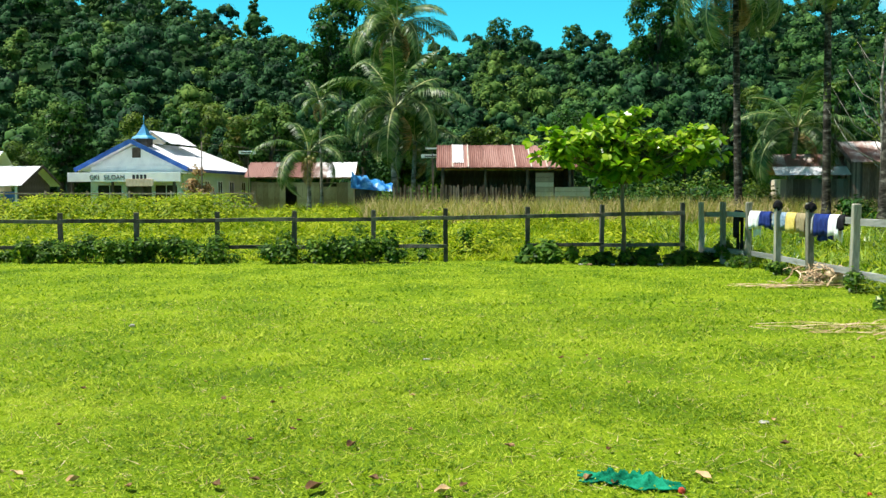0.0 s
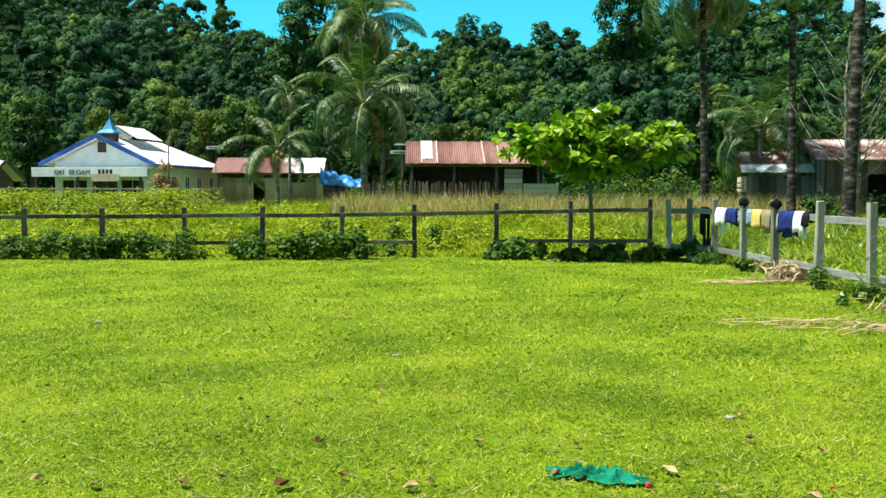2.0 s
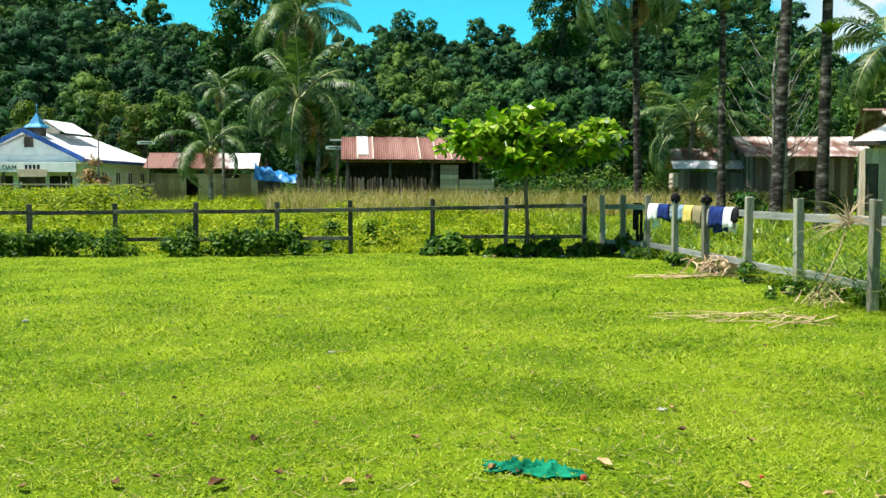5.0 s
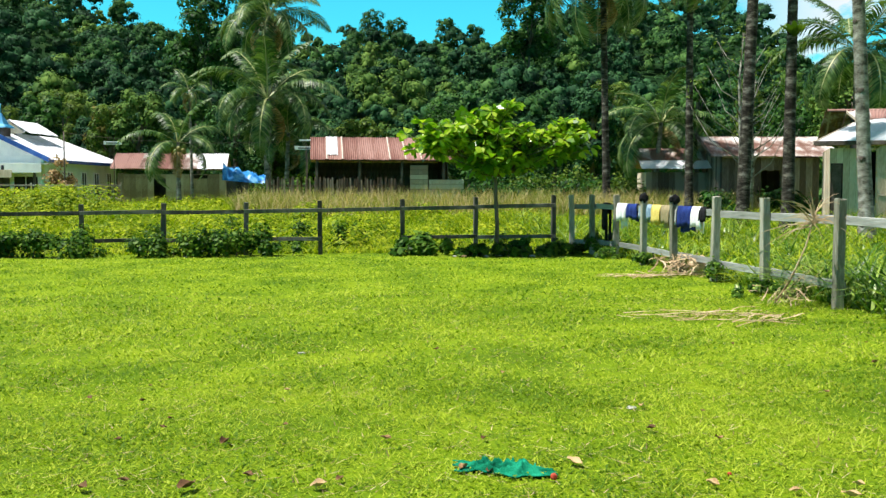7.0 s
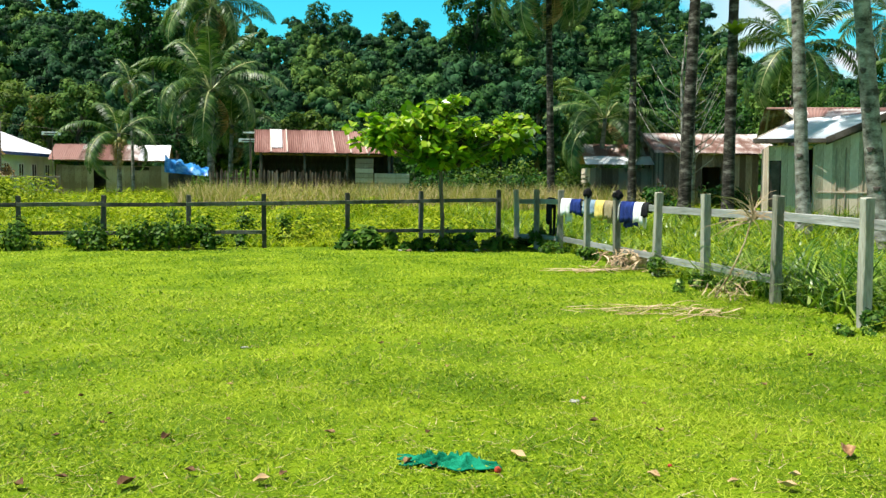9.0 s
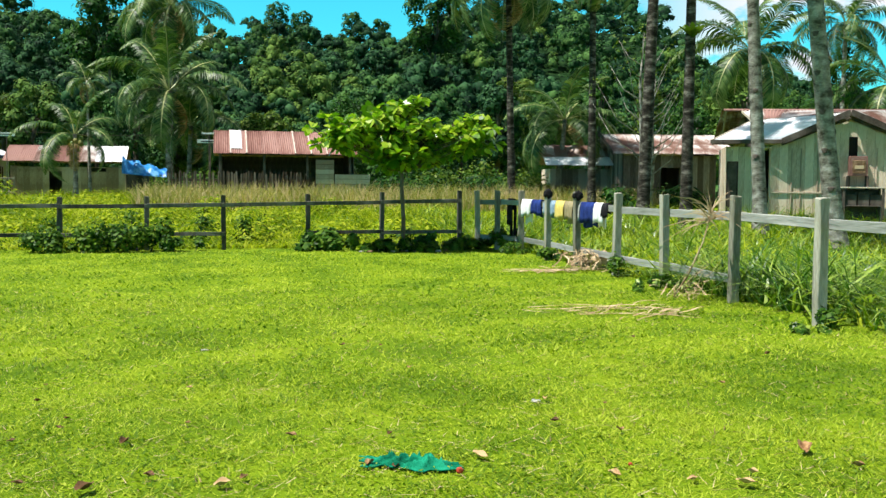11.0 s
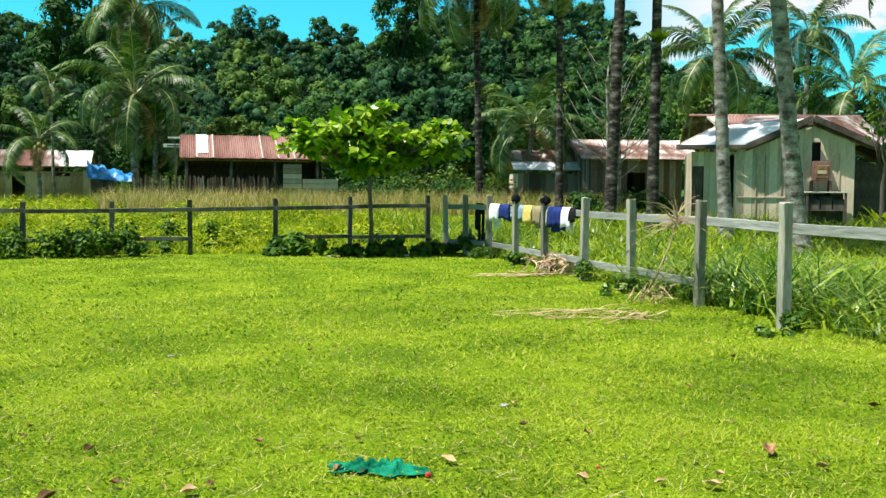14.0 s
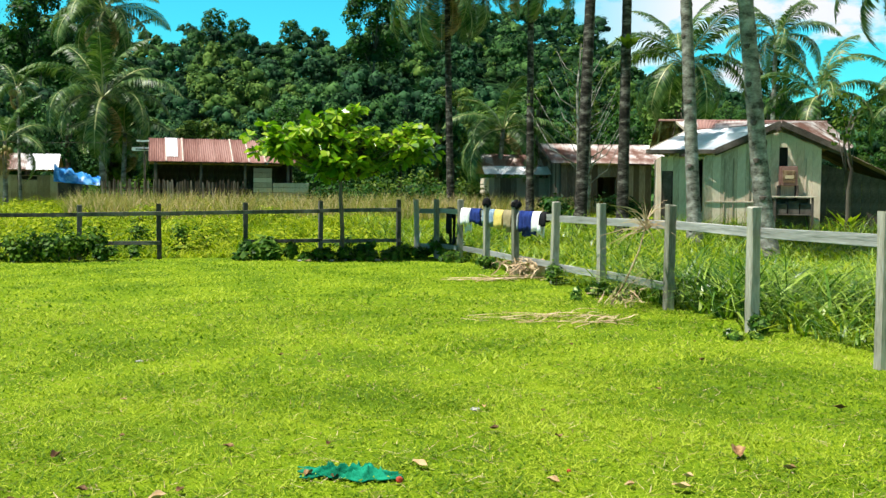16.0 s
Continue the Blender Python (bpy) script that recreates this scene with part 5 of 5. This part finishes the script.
for k, (x, y, w, h, m) in enumerate([(6.25, 15.2, 0.3, 0.42, M_BUSH), (6.25, 18.7, 0.45, 0.28, M_BUSH), (5.95, 12.9, 0.75, 0.2, M_REED), (5.75, 8.9, 0.3, 0.12, M_REED),
                                     (6.2, 9.2, 0.25, 0.22, M_BUSH), (6.05, 20.6, 0.7, 0.28, M_BUSH), (6.2, 13.5, 0.25, 0.3, M_BUSH)]):
    shrub(x, y, w, w * 0.8, h, m, 450 + k, int(300 + 350 * w), 0.075, "leafy weeds at the foot of the side fence")
for k, (x, y, h) in enumerate([(-0.4, 24.5, 0.9), (0.5, 24.8, 0.8), (1.0, 26.0, 0.9), (4.6, 25.5, 0.7), (-4.2, 26.5, 0.8)]):
    shrub(x, y, 0.4, 0.3, h, M_BUSH, 470 + k, 380, 0.09, "upright dark weed in the rough grass")
d = shrub(-12.4, 50.5, 0.9, 0.8, 4.3, M_FROND_DRY, 480, 2200, 0.15, "brown half-dead conical shrub beside the chapel")
shrub(-1.2, 58.0, 1.6, 1.0, 2.6, M_BUSH, 482, 1500, 0.18, "green bush beside the tarpaulin")
shrub(-3.4, 55.5, 1.2, 0.8, 2.2, M_BUSH, 483, 1200, 0.16, "green bush beside the tarpaulin")
for k, (x, y, w, h) in enumerate([(8.5, 47.5, 3.0, 2.2), (10.8, 48.5, 3.0, 2.6), (12.6, 47.0, 2.5, 2.4), (14.2, 46.5, 2.0, 2.0), (9.6, 51.0, 4.0, 3.4), (14.6, 51, 3.0, 3.2),
                                  (20.2, 42.0, 1.6, 1.8), (17.2, 41.5, 1.5, 1.5), (15.6, 37.5, 1.2, 1.8)]):
    shrub(x, y, w, 1.4, h, [M_CROWN_A, M_CROWN_B][k % 2], 490 + k, 2200, 0.2, "dense shrub among the palms")


def leafy_fan(name, x, y, z, leaves, mat, label, category):
    """Long strap leaves from one base; each row: heading, rise, length, width, sag."""
    top = thing(name, pose(x, y, z), label, category)
    for a, up, ln, wd, sag in leaves:
        d = np.array([math.cos(a) * math.cos(up), math.sin(a) * math.cos(up), math.sin(up)])
        side = np.array([-math.sin(a), math.cos(a), 0.0])
        row = []
        for k in range(7):
            t = k / 6
            p = d * ln * t + np.array([0, 0, -sag * ln * t * t])
            w = side * wd * (0.25 + math.sin(math.pi * min(1, 0.12 + t * 0.86)) ** 0.7) * (0.05 if k == 6 else 0.5)
            row.append([p - w + [0, 0, wd * 0.12], p + w + [0, 0, wd * 0.12]])
        part("leaf", strip_mesh("leaf", np.array([row]), mat), top)
    return top


rng_f = random.Random(77)
leafy_fan("fern", 14.22, 28.8, 6.05, [(k * 0.52, rng_f.uniform(0.7, 1.2), rng_f.uniform(0.45, 0.65), 0.16, 0.15) for k in range(12)], M_CROWN_B,
          "pale green bird's-nest fern growing on a palm trunk", "fern")
leafy_fan("banana_plant", 30.4, 38.0, 0.3, [(k * 1.05 + 0.3, rng_f.uniform(0.9, 1.35), rng_f.uniform(2.6, 3.3), 0.6, 0.25) for k in range(8)], M_TALL,
          "bright green banana plant behind the lean-to", "banana plant")
leafy_fan("palm_seedling", 23.6, 30.3, 0.3, [(k * 0.6, rng_f.uniform(0.3, 1.1), rng_f.uniform(0.9, 1.3), 0.12, 0.2) for k in range(12)], M_TALL,
          "yellow-green palm seedling beside the sapling", "palm seedling")


# ---- washing on the rail ----
def garment(name, x, y, width, front, back, mat, label, seed, flare=1.0, split=False):
    """Cloth folded over the rail: hangs down on the viewer's side and behind."""
    rng = np.random.default_rng(seed)
    top = thing(name, pose(x, y * 1.024, 1.148, 0, 0, -90), label, "clothing", "washing on the fence")
    front, back = front * 1.05, back * 1.1
    cols = 12
    vs, fs = [], []
    prof = [(-0.028, -front * (1 - k / 4)) for k in range(5)] + [(-0.02, 0.012), (0.0, 0.022), (0.02, 0.012)] + [(0.03, -back * (k + 1) / 4) for k in range(4)]
    for j, (o, z) in enumerate(prof):
        for i in range(cols + 1):
            u = i / cols - 0.5
            drop = max(0.0, -z)
            fold = 0.022 * math.sin(u * 17 + seed) * min(1, drop * 5)
            wid = width * (1 + (flare - 1) * drop / max(front, 0.01))
            vs.append((u * wid + rng.normal() * 0.003, -o * 1.2 + (fold if o < 0 else -fold) - (0.0 if abs(o) < 0.025 else math.copysign(-0.008, o)), z * (1 + 0.07 * math.sin(u * 6 + seed * 2) + 0.02 * math.sin(u * 17 + seed))))
    for j in range(len(prof) - 1):
        for i in range(cols):
            if split and j < 3 and abs(i - cols / 2 + 0.5) < 1:
                continue
            a = j * (cols + 1) + i
            fs.append((a, a + 1, a + cols + 2, a + cols + 1))
    me = mesh_from(name, vs, fs, mat, True)
    ob = part("cloth", me, top)
    so = ob.modifiers.new("thickness", "SOLIDIFY")
    so.thickness = 0.006
    return top


RX = 6.41
C_WHITE = cloth_material("white_cotton", (0.62, 0.63, 0.66), (0.78, 0.79, 0.8))
C_NAVY = cloth_material("navy_cotton", (0.008, 0.018, 0.10), (0.02, 0.045, 0.22))
C_BLACK = cloth_material("black_cotton", (0.006, 0.006, 0.008), (0.018, 0.018, 0.022))
C_YELLOW = cloth_material("yellow_cotton", (0.55, 0.42, 0.10), (0.70, 0.56, 0.18))
C_KHAKI = cloth_material("khaki_cotton", (0.22, 0.18, 0.10), (0.32, 0.27, 0.16))
C_GREY = cloth_material("grey_cotton", (0.30, 0.31, 0.31), (0.42, 0.43, 0.42))
C_PRINT = material("blue_print_cotton", [(0.03, 0.08, 0.20), (0.30, 0.42, 0.5), (0.05, 0.12, 0.24), (0.55, 0.6, 0.6)], 22.0, 0.9, 0.2, 90.0)
garment("trousers", RX - 0.02, 21.2, 0.45, 0.80, 0.5, C_BLACK, "black trousers hung over the fence rail", 1, 0.8, True)
garment("shirt", RX, 20.1, 0.75, 0.46, 0.3, C_WHITE, "white shirt hung over the fence rail", 2, 0.6)
garment("shorts", RX, 19.4, 0.62, 0.30, 0.25, C_NAVY, "navy blue shorts hung over the fence rail", 3)
garment("shirt", RX, 18.55, 0.7, 0.30, 0.25, C_PRINT, "blue and white patterned shirt on the fence rail", 4)
garment("cloth", RX, 17.95, 0.5, 0.33, 0.3, C_YELLOW, "pale yellow cloth hung over the fence rail", 5)
garment("shorts", RX, 17.45, 0.5, 0.40, 0.3, C_KHAKI, "khaki shorts hung over the fence rail", 6)
garment("cloth", RX, 17.02, 0.34, 0.34, 0.3, C_GREY, "grey cloth hung over the fence rail", 7)
garment("shorts", RX, 16.5, 0.66, 0.40, 0.3, C_NAVY, "bright navy shorts hung over the fence rail", 8, 1.1)
garment("shirt", RX, 15.98, 0.38, 0.38, 0.3, C_WHITE, "white vest hung over the fence rail", 9)
garment("cloth", RX, 15.68, 0.24, 0.14, 0.2, C_BLACK, "small dark cloth hung over the fence rail", 10)


def lump(name, x, y, z, r, mat, label, category, seed, squash=0.7, base=True):
    bm = bmesh.new()
    bmesh.ops.create_icosphere(bm, subdivisions=3, radius=r)
    for v in bm.verts:
        nz = noise.noise(v.co * (2.2 / r) + Vector((seed, 0, 0)))
        v.co *= 1 + 0.35 * nz
        v.co.z *= squash
    low = min(v.co.z for v in bm.verts)
    for v in bm.verts:
        v.co.z -= low
    me = bpy.data.meshes.new(name)
    bm.to_mesh(me)
    bm.free()
    me.materials.append(mat)
    me.polygons.foreach_set("use_smooth", [True] * len(me.polygons))
    return thing(name, pose(x, y, z), label, category, data=me)


lump("plastic_bag", 6.34, 19.0, 1.16, 0.09, M_BLACK, "crumpled black plastic bag stuck on a fence post", "bag", 3, 1.2)
lump("plastic_bag", 6.36, 17.35, 1.17, 0.09, M_BLACK, "crumpled black plastic bag stuck on a fence post", "bag", 8, 1.1)


# ---- dry fronds and litter ----
def straw_heap(name, x, y, length, width, n, height, label, seed, turn=0.0, thick=0.012):
    rng = np.random.default_rng(seed)
    top = thing(name, pose(x, y, 0), label, "dry palm fronds")
    for k in range(n):
        cx, cy = rng.normal() * length * 0.2, rng.normal() * width * 0.22
        a = rng.normal() * 0.55 + turn + (math.pi if rng.random() < 0.5 else 0)
        ln = rng.uniform(0.15, 0.55) * length
        z0, z1 = rng.uniform(0.01, height), rng.uniform(0.01, height)
        bend = rng.normal() * 0.28
        pts = []
        for t in (0, 0.2, 0.4, 0.6, 0.8, 1.0):
            q = t - 0.5
            px = cx + math.cos(a + bend * q * 3) * ln * q
            py = cy + math.sin(a + bend * q * 3) * ln * q
            pz = z0 + (z1 - z0) * t + 0.02 * math.sin(t * 3.1)
            w = thick * (1 - 0.6 * t) * rng.uniform(0.7, 1.2)
            pts.append([[px - math.sin(a) * w, py + math.cos(a) * w, pz + w * 0.5], [px + math.sin(a) * w, py - math.cos(a) * w, pz]])
        part("strand", strip_mesh("strand", np.array([pts]), M_STRAW), top)
    return top


straw_heap("fallen_frond", 4.3, 10.75, 1.7, 1.5, 46, 0.04, "dry brown palm frond lying on the lawn", 1, 0.0, 0.0075)
straw_heap("fallen_frond", 4.95, 10.75, 1.2, 1.6, 30, 0.07, "bleached palm frond lying on the lawn", 2, 0.35, 0.010)
straw_heap("fallen_frond", 5.75, 11.6, 1.0, 0.7, 24, 0.28, "bleached palm frond leaning towards the side fence", 6, 0.9, 0.009)
straw_heap("fallen_frond", 5.5, 16.1, 2.2, 0.5, 40, 0.05, "dry palm frond beside the side fence", 3, 0.1)
straw_heap("fallen_frond", 6.2, 16.6, 1.0, 0.9, 80, 0.36, "heap of dry fronds and husks against the fence", 4, 0.8, 0.016)
for k, (x, y, r) in enumerate([(6.5, 16.5, 0.17), (6.62, 16.2, 0.13), (6.35, 16.9, 0.1)]):
    lump("coconut_husk", x, y, 0, r, [M_STRAW, M_LITTER, M_STRAW][k], "weathered coconut husk in the heap by the fence", "coconut husk", 11 + k, 0.9)


def frond_over_rail():
    """A dead frond that hangs over the side fence, its dry leaflets spread like a fan."""
    rng = np.random.default_rng(9)
    top = thing("dead_frond", pose(6.28, 12.0, 0), "dead straw-coloured frond hanging over the side fence", "dry palm frond")
    part("stalk", tube_mesh("stalk", [(-0.5, 0.1, 0.02), (-0.3, 0.1, 0.3), (-0.12, 0.05, 0.75), (-0.02, 0.0, 1.2)], [0.013, 0.012, 0.010, 0.008], M_STRAW, 6), top)
    rows = []
    for k in range(46):
        a = rng.uniform(-0.3, 3.5)
        ln = rng.uniform(0.42, 0.88)
        d = np.array([rng.normal() * 0.25 - 0.1, math.cos(a), math.sin(a) * 0.75])
        b = np.array([-0.05, 0, 1.1 + rng.uniform(-0.1, 0.08)])
        w = np.array([0.0, -math.sin(a), math.cos(a)]) * 0.012
        pts = []
        for t in (0, 0.4, 0.75, 1.0):
            p = b + d * ln * t + np.array([0, 0, -0.35 * t * t * ln])
            pts.append([p - w * (1 - 0.9 * t), p + w * (1 - 0.9 * t)])
        rows.append(pts)
    for row in rows:
        part("leaflet", strip_mesh("leaflet", np.array([row]), M_STRAW), top)
    rows = []
    for k in range(14):
        p0 = np.array([-0.45 + rng.normal() * 0.1, rng.normal() * 0.2, 0.02])
        p1 = np.array([-0.12 + rng.normal() * 0.1, rng.normal() * 0.18, rng.uniform(0.3, 0.6)])
        m = (p0 + p1) / 2 + [0, 0, 0.05]
        w = np.array([0, 0.005, 0])
        rows.append([[p0 - w, p0 + w], [m - w, m + w], [p1 - w * 0.3, p1 + w * 0.3]])
    for row in rows:
        part("strand", strip_mesh("strand", np.array([row]), M_STRAW), top)


frond_over_rail()


def crumpled_cloth():
    rng = np.random.default_rng(4)
    n, m = 72, 40
    vs, fs = [], []
    for j in range(m + 1):
        for i in range(n + 1):
            u, v = i / n - 0.5, j / m - 0.5
            edge = 1 + 0.10 * math.sin(v * 14) + 0.08 * math.sin(u * 19)
            x, y = u * 0.47 * edge, v * 0.18 * (1 + 0.35 * math.sin(u * 9 + 1) + 0.15 * math.sin(u * 23)) - 0.16 * u
            q = Vector((x * 9 + y * 6, y * 18 - x * 4, 2.0))
            crease = 1 - min(1, abs(noise.noise(q * 0.8)) * 3.2)
            z = 0.016 + 0.04 * crease * crease + 0.022 * (1 - min(1, abs(noise.noise(q * 2.3)) * 3)) + 0.006 * noise.noise(q * 3)
            fade = min(1, 5 * (0.5 - abs(u)), 4 * (0.5 - abs(v)))
            vs.append((x, y, max(0.012, z * max(0.25, fade))))
    for j in range(m):
        for i in range(n):
            a = j * (n + 1) + i
            fs.append((a, a + 1, a + n + 2, a + n + 1))
    ob = thing("green_cloth", pose(0.945, 4.99, 0.01, 0, 0, -3), "crumpled emerald green cloth lying on the lawn", "cloth", data=mesh_from("green_cloth", vs, fs, M_TEAL, True))
    so = ob.modifiers.new("thickness", "SOLIDIFY")
    so.thickness = 0.006


crumpled_cloth()


def leaf_mesh(seed):
    """A curled fallen leaf about 16 cm long."""
    rng = random.Random(seed)
    vs, fs = [], []
    curl, twist = rng.uniform(0.03, 0.055), rng.uniform(-0.5, 0.5)
    for i in range(9):
        t = i / 8
        w = 0.045 * math.sin(math.pi * min(1, t * 0.92 + 0.05)) ** 0.8 + 0.001
        for k in (-1, -0.5, 0, 0.5, 1):
            vs.append(((t - 0.5) * 0.16, k * w + 0.012 * math.sin(t * 4) * twist, 0.014 + curl * k * k * math.sin(math.pi * t) + 0.018 * (2 * t - 1) ** 2 + 0.006 * math.sin(t * 9 + k * 2)))
    for i in range(8):
        for k in range(4):
            a = i * 5 + k
            fs.append((a, a + 5, a + 6, a + 1))
    return mesh_from("fallen_leaf", vs, fs, M_DRYLEAF, True)


LEAVES = [leaf_mesh(k) for k in range(4)]
SPOTS = [(0.94, 5.62, 0.5), (1.33, 5.06, 0.9), (-0.53, 5.70, 0.8), (-0.63, 4.84, 1.2), (-1.86, 4.98, 0.8), (-1.55, 4.88, 0.8), (-1.12, 4.9, 0.8), (-0.95, 5.0, 0.6), (0.0, 4.8, 0.8), (-2.2, 5.1, 0.8),
         (0.74, 5.02, 0.7), (0.86, 4.95, 0.6), (3.1, 4.84, 1.3), (2.47, 4.33, 1.0), (2.6, 4.5, 0.6), (4.45, 5.73, 1.0), (3.2, 4.5, 0.7), (0.1, 4.9, 0.6), (1.9, 4.6, 0.7), (2.25, 4.45, 0.6), (-0.2, 6.1, 0.4)]
rng_l = random.Random(12)
for k, (x, y, sc) in enumerate(SPOTS):
    sc *= 0.64
    ob = thing("fallen_leaf", pose(x, y, 0.02, rng_l.uniform(-12, 12), rng_l.uniform(-12, 12), rng_l.uniform(0, 360)) @ Matrix.Diagonal((sc, sc, sc, 1)),
               "curled dry brown leaf lying on the lawn", "leaf", "fallen leaves", data=LEAVES[k % 4])
for k in range(26):
    y = rng_l.uniform(4.6, 9.0)
    x = y * rng_l.uniform(-0.42, 0.7)
    sc = rng_l.uniform(0.2, 0.45)
    thing("fallen_leaf", pose(x, y, 0.025, rng_l.uniform(-12, 12), rng_l.uniform(-12, 12), rng_l.uniform(0, 360)) @ Matrix.Diagonal((sc, sc, sc, 1)),
          "small dry scrap of leaf on the lawn", "leaf", "fallen leaves", data=LEAVES[k % 4])
for k, (x, y, r) in enumerate([(1.155, 4.79, 0.017), (2.05, 4.75, 0.011)]):
    lump("fruit", x, y, 0.015, r, M_FRUIT, "small red fallen fruit in the grass", "fruit", 30 + k, 0.95)
lump("litter", 2.06, 6.37, 0.0, 0.032, M_LITTER, "pale crumpled scrap lying in the grass", "litter", 41, 0.35)
lump("litter", -3.47, 11.14, 0.0, 0.032, M_LITTER, "pale crumpled scrap lying in the grass", "litter", 42, 0.6)
lump("litter", -0.15, 8.9, 0.0, 0.035, M_LITTER, "pale flattened scrap lying in the grass", "litter", 43, 0.2)
for k in range(12):
    lump("litter", 3.0 + 0.16 * k + rng_l.uniform(-0.1, 0.1), 21.4 + rng_l.uniform(-0.2, 0.2), 0.005, rng_l.uniform(0.03, 0.07), [M_LITTER, M_HUSK][k % 2], "pale scrap under the shade tree", "litter", 50 + k, 0.4)


# ---- poles, boards and wires ----
p = thing("pole", pose(-12.0, 50.0, 0), "slender dark pole beside the chapel", "pole")
part("shaft", tube_mesh("shaft", [(0, 0, -0.1), (0.01, 0, 4.2)], [0.045, 0.03], M_TIMBER, 7), p)
for x, y, z, w in ((-10.9, 56.0, 3.95, 0.95), (-0.55, 51.9, 3.58, 1.15), (-0.6, 51.8, 4.02, 0.6)):
    s = thing("sign", pose(x, y, 0), "small white board on a thin pole, unreadable", "sign")
    part("board", box_mesh("board", w, 0.03, 0.18 if w > 0.7 else 0.08, M_WHITE, 0.004), s, pose(0, 0, z - 0.09))
    if w > 0.7:
        part("writing", box_mesh("writing", w * 0.7, 0.008, 0.05, M_SIGNINK), s, pose(0, -0.02, z - 0.03))
    part("pole", tube_mesh("pole", [(0.05, 0.03, -0.05), (0.05, 0.03, z + 0.05)], [0.025, 0.02], M_TIMBER, 6), s)
w = thing("wire", pose(0, 0, 0), "thin overhead wire strung between the poles", "wire")
part("strand", tube_mesh("strand", [(-12.0, 50.0, 4.15), (-9.0, 50.6, 3.85), (-5.5, 51.2, 3.75), (-0.6, 51.8, 3.9)], [0.008] * 4, M_TIMBER, 4), w)


def low_fence():
    """A light rail fence in the weeds before the chapel."""
    f = thing("low_fence", pose(-25.0, 48.0, 0), "light weathered rail fence in the weeds", "fence")
    for i in range(9):
        part("fence_post", box_mesh("fence_post", 0.07, 0.07, 1.75, M_BOARD, 0.005), f, pose(i * 2.0, 0, 0))
    for z in (1.0, 1.6):
        for i in range(8):
            part("rail", box_mesh("rail", 2.0, 0.03, 0.07, M_BOARD, 0.004), f, pose(i * 2.0 + 1.0, -0.05, z))


low_fence()
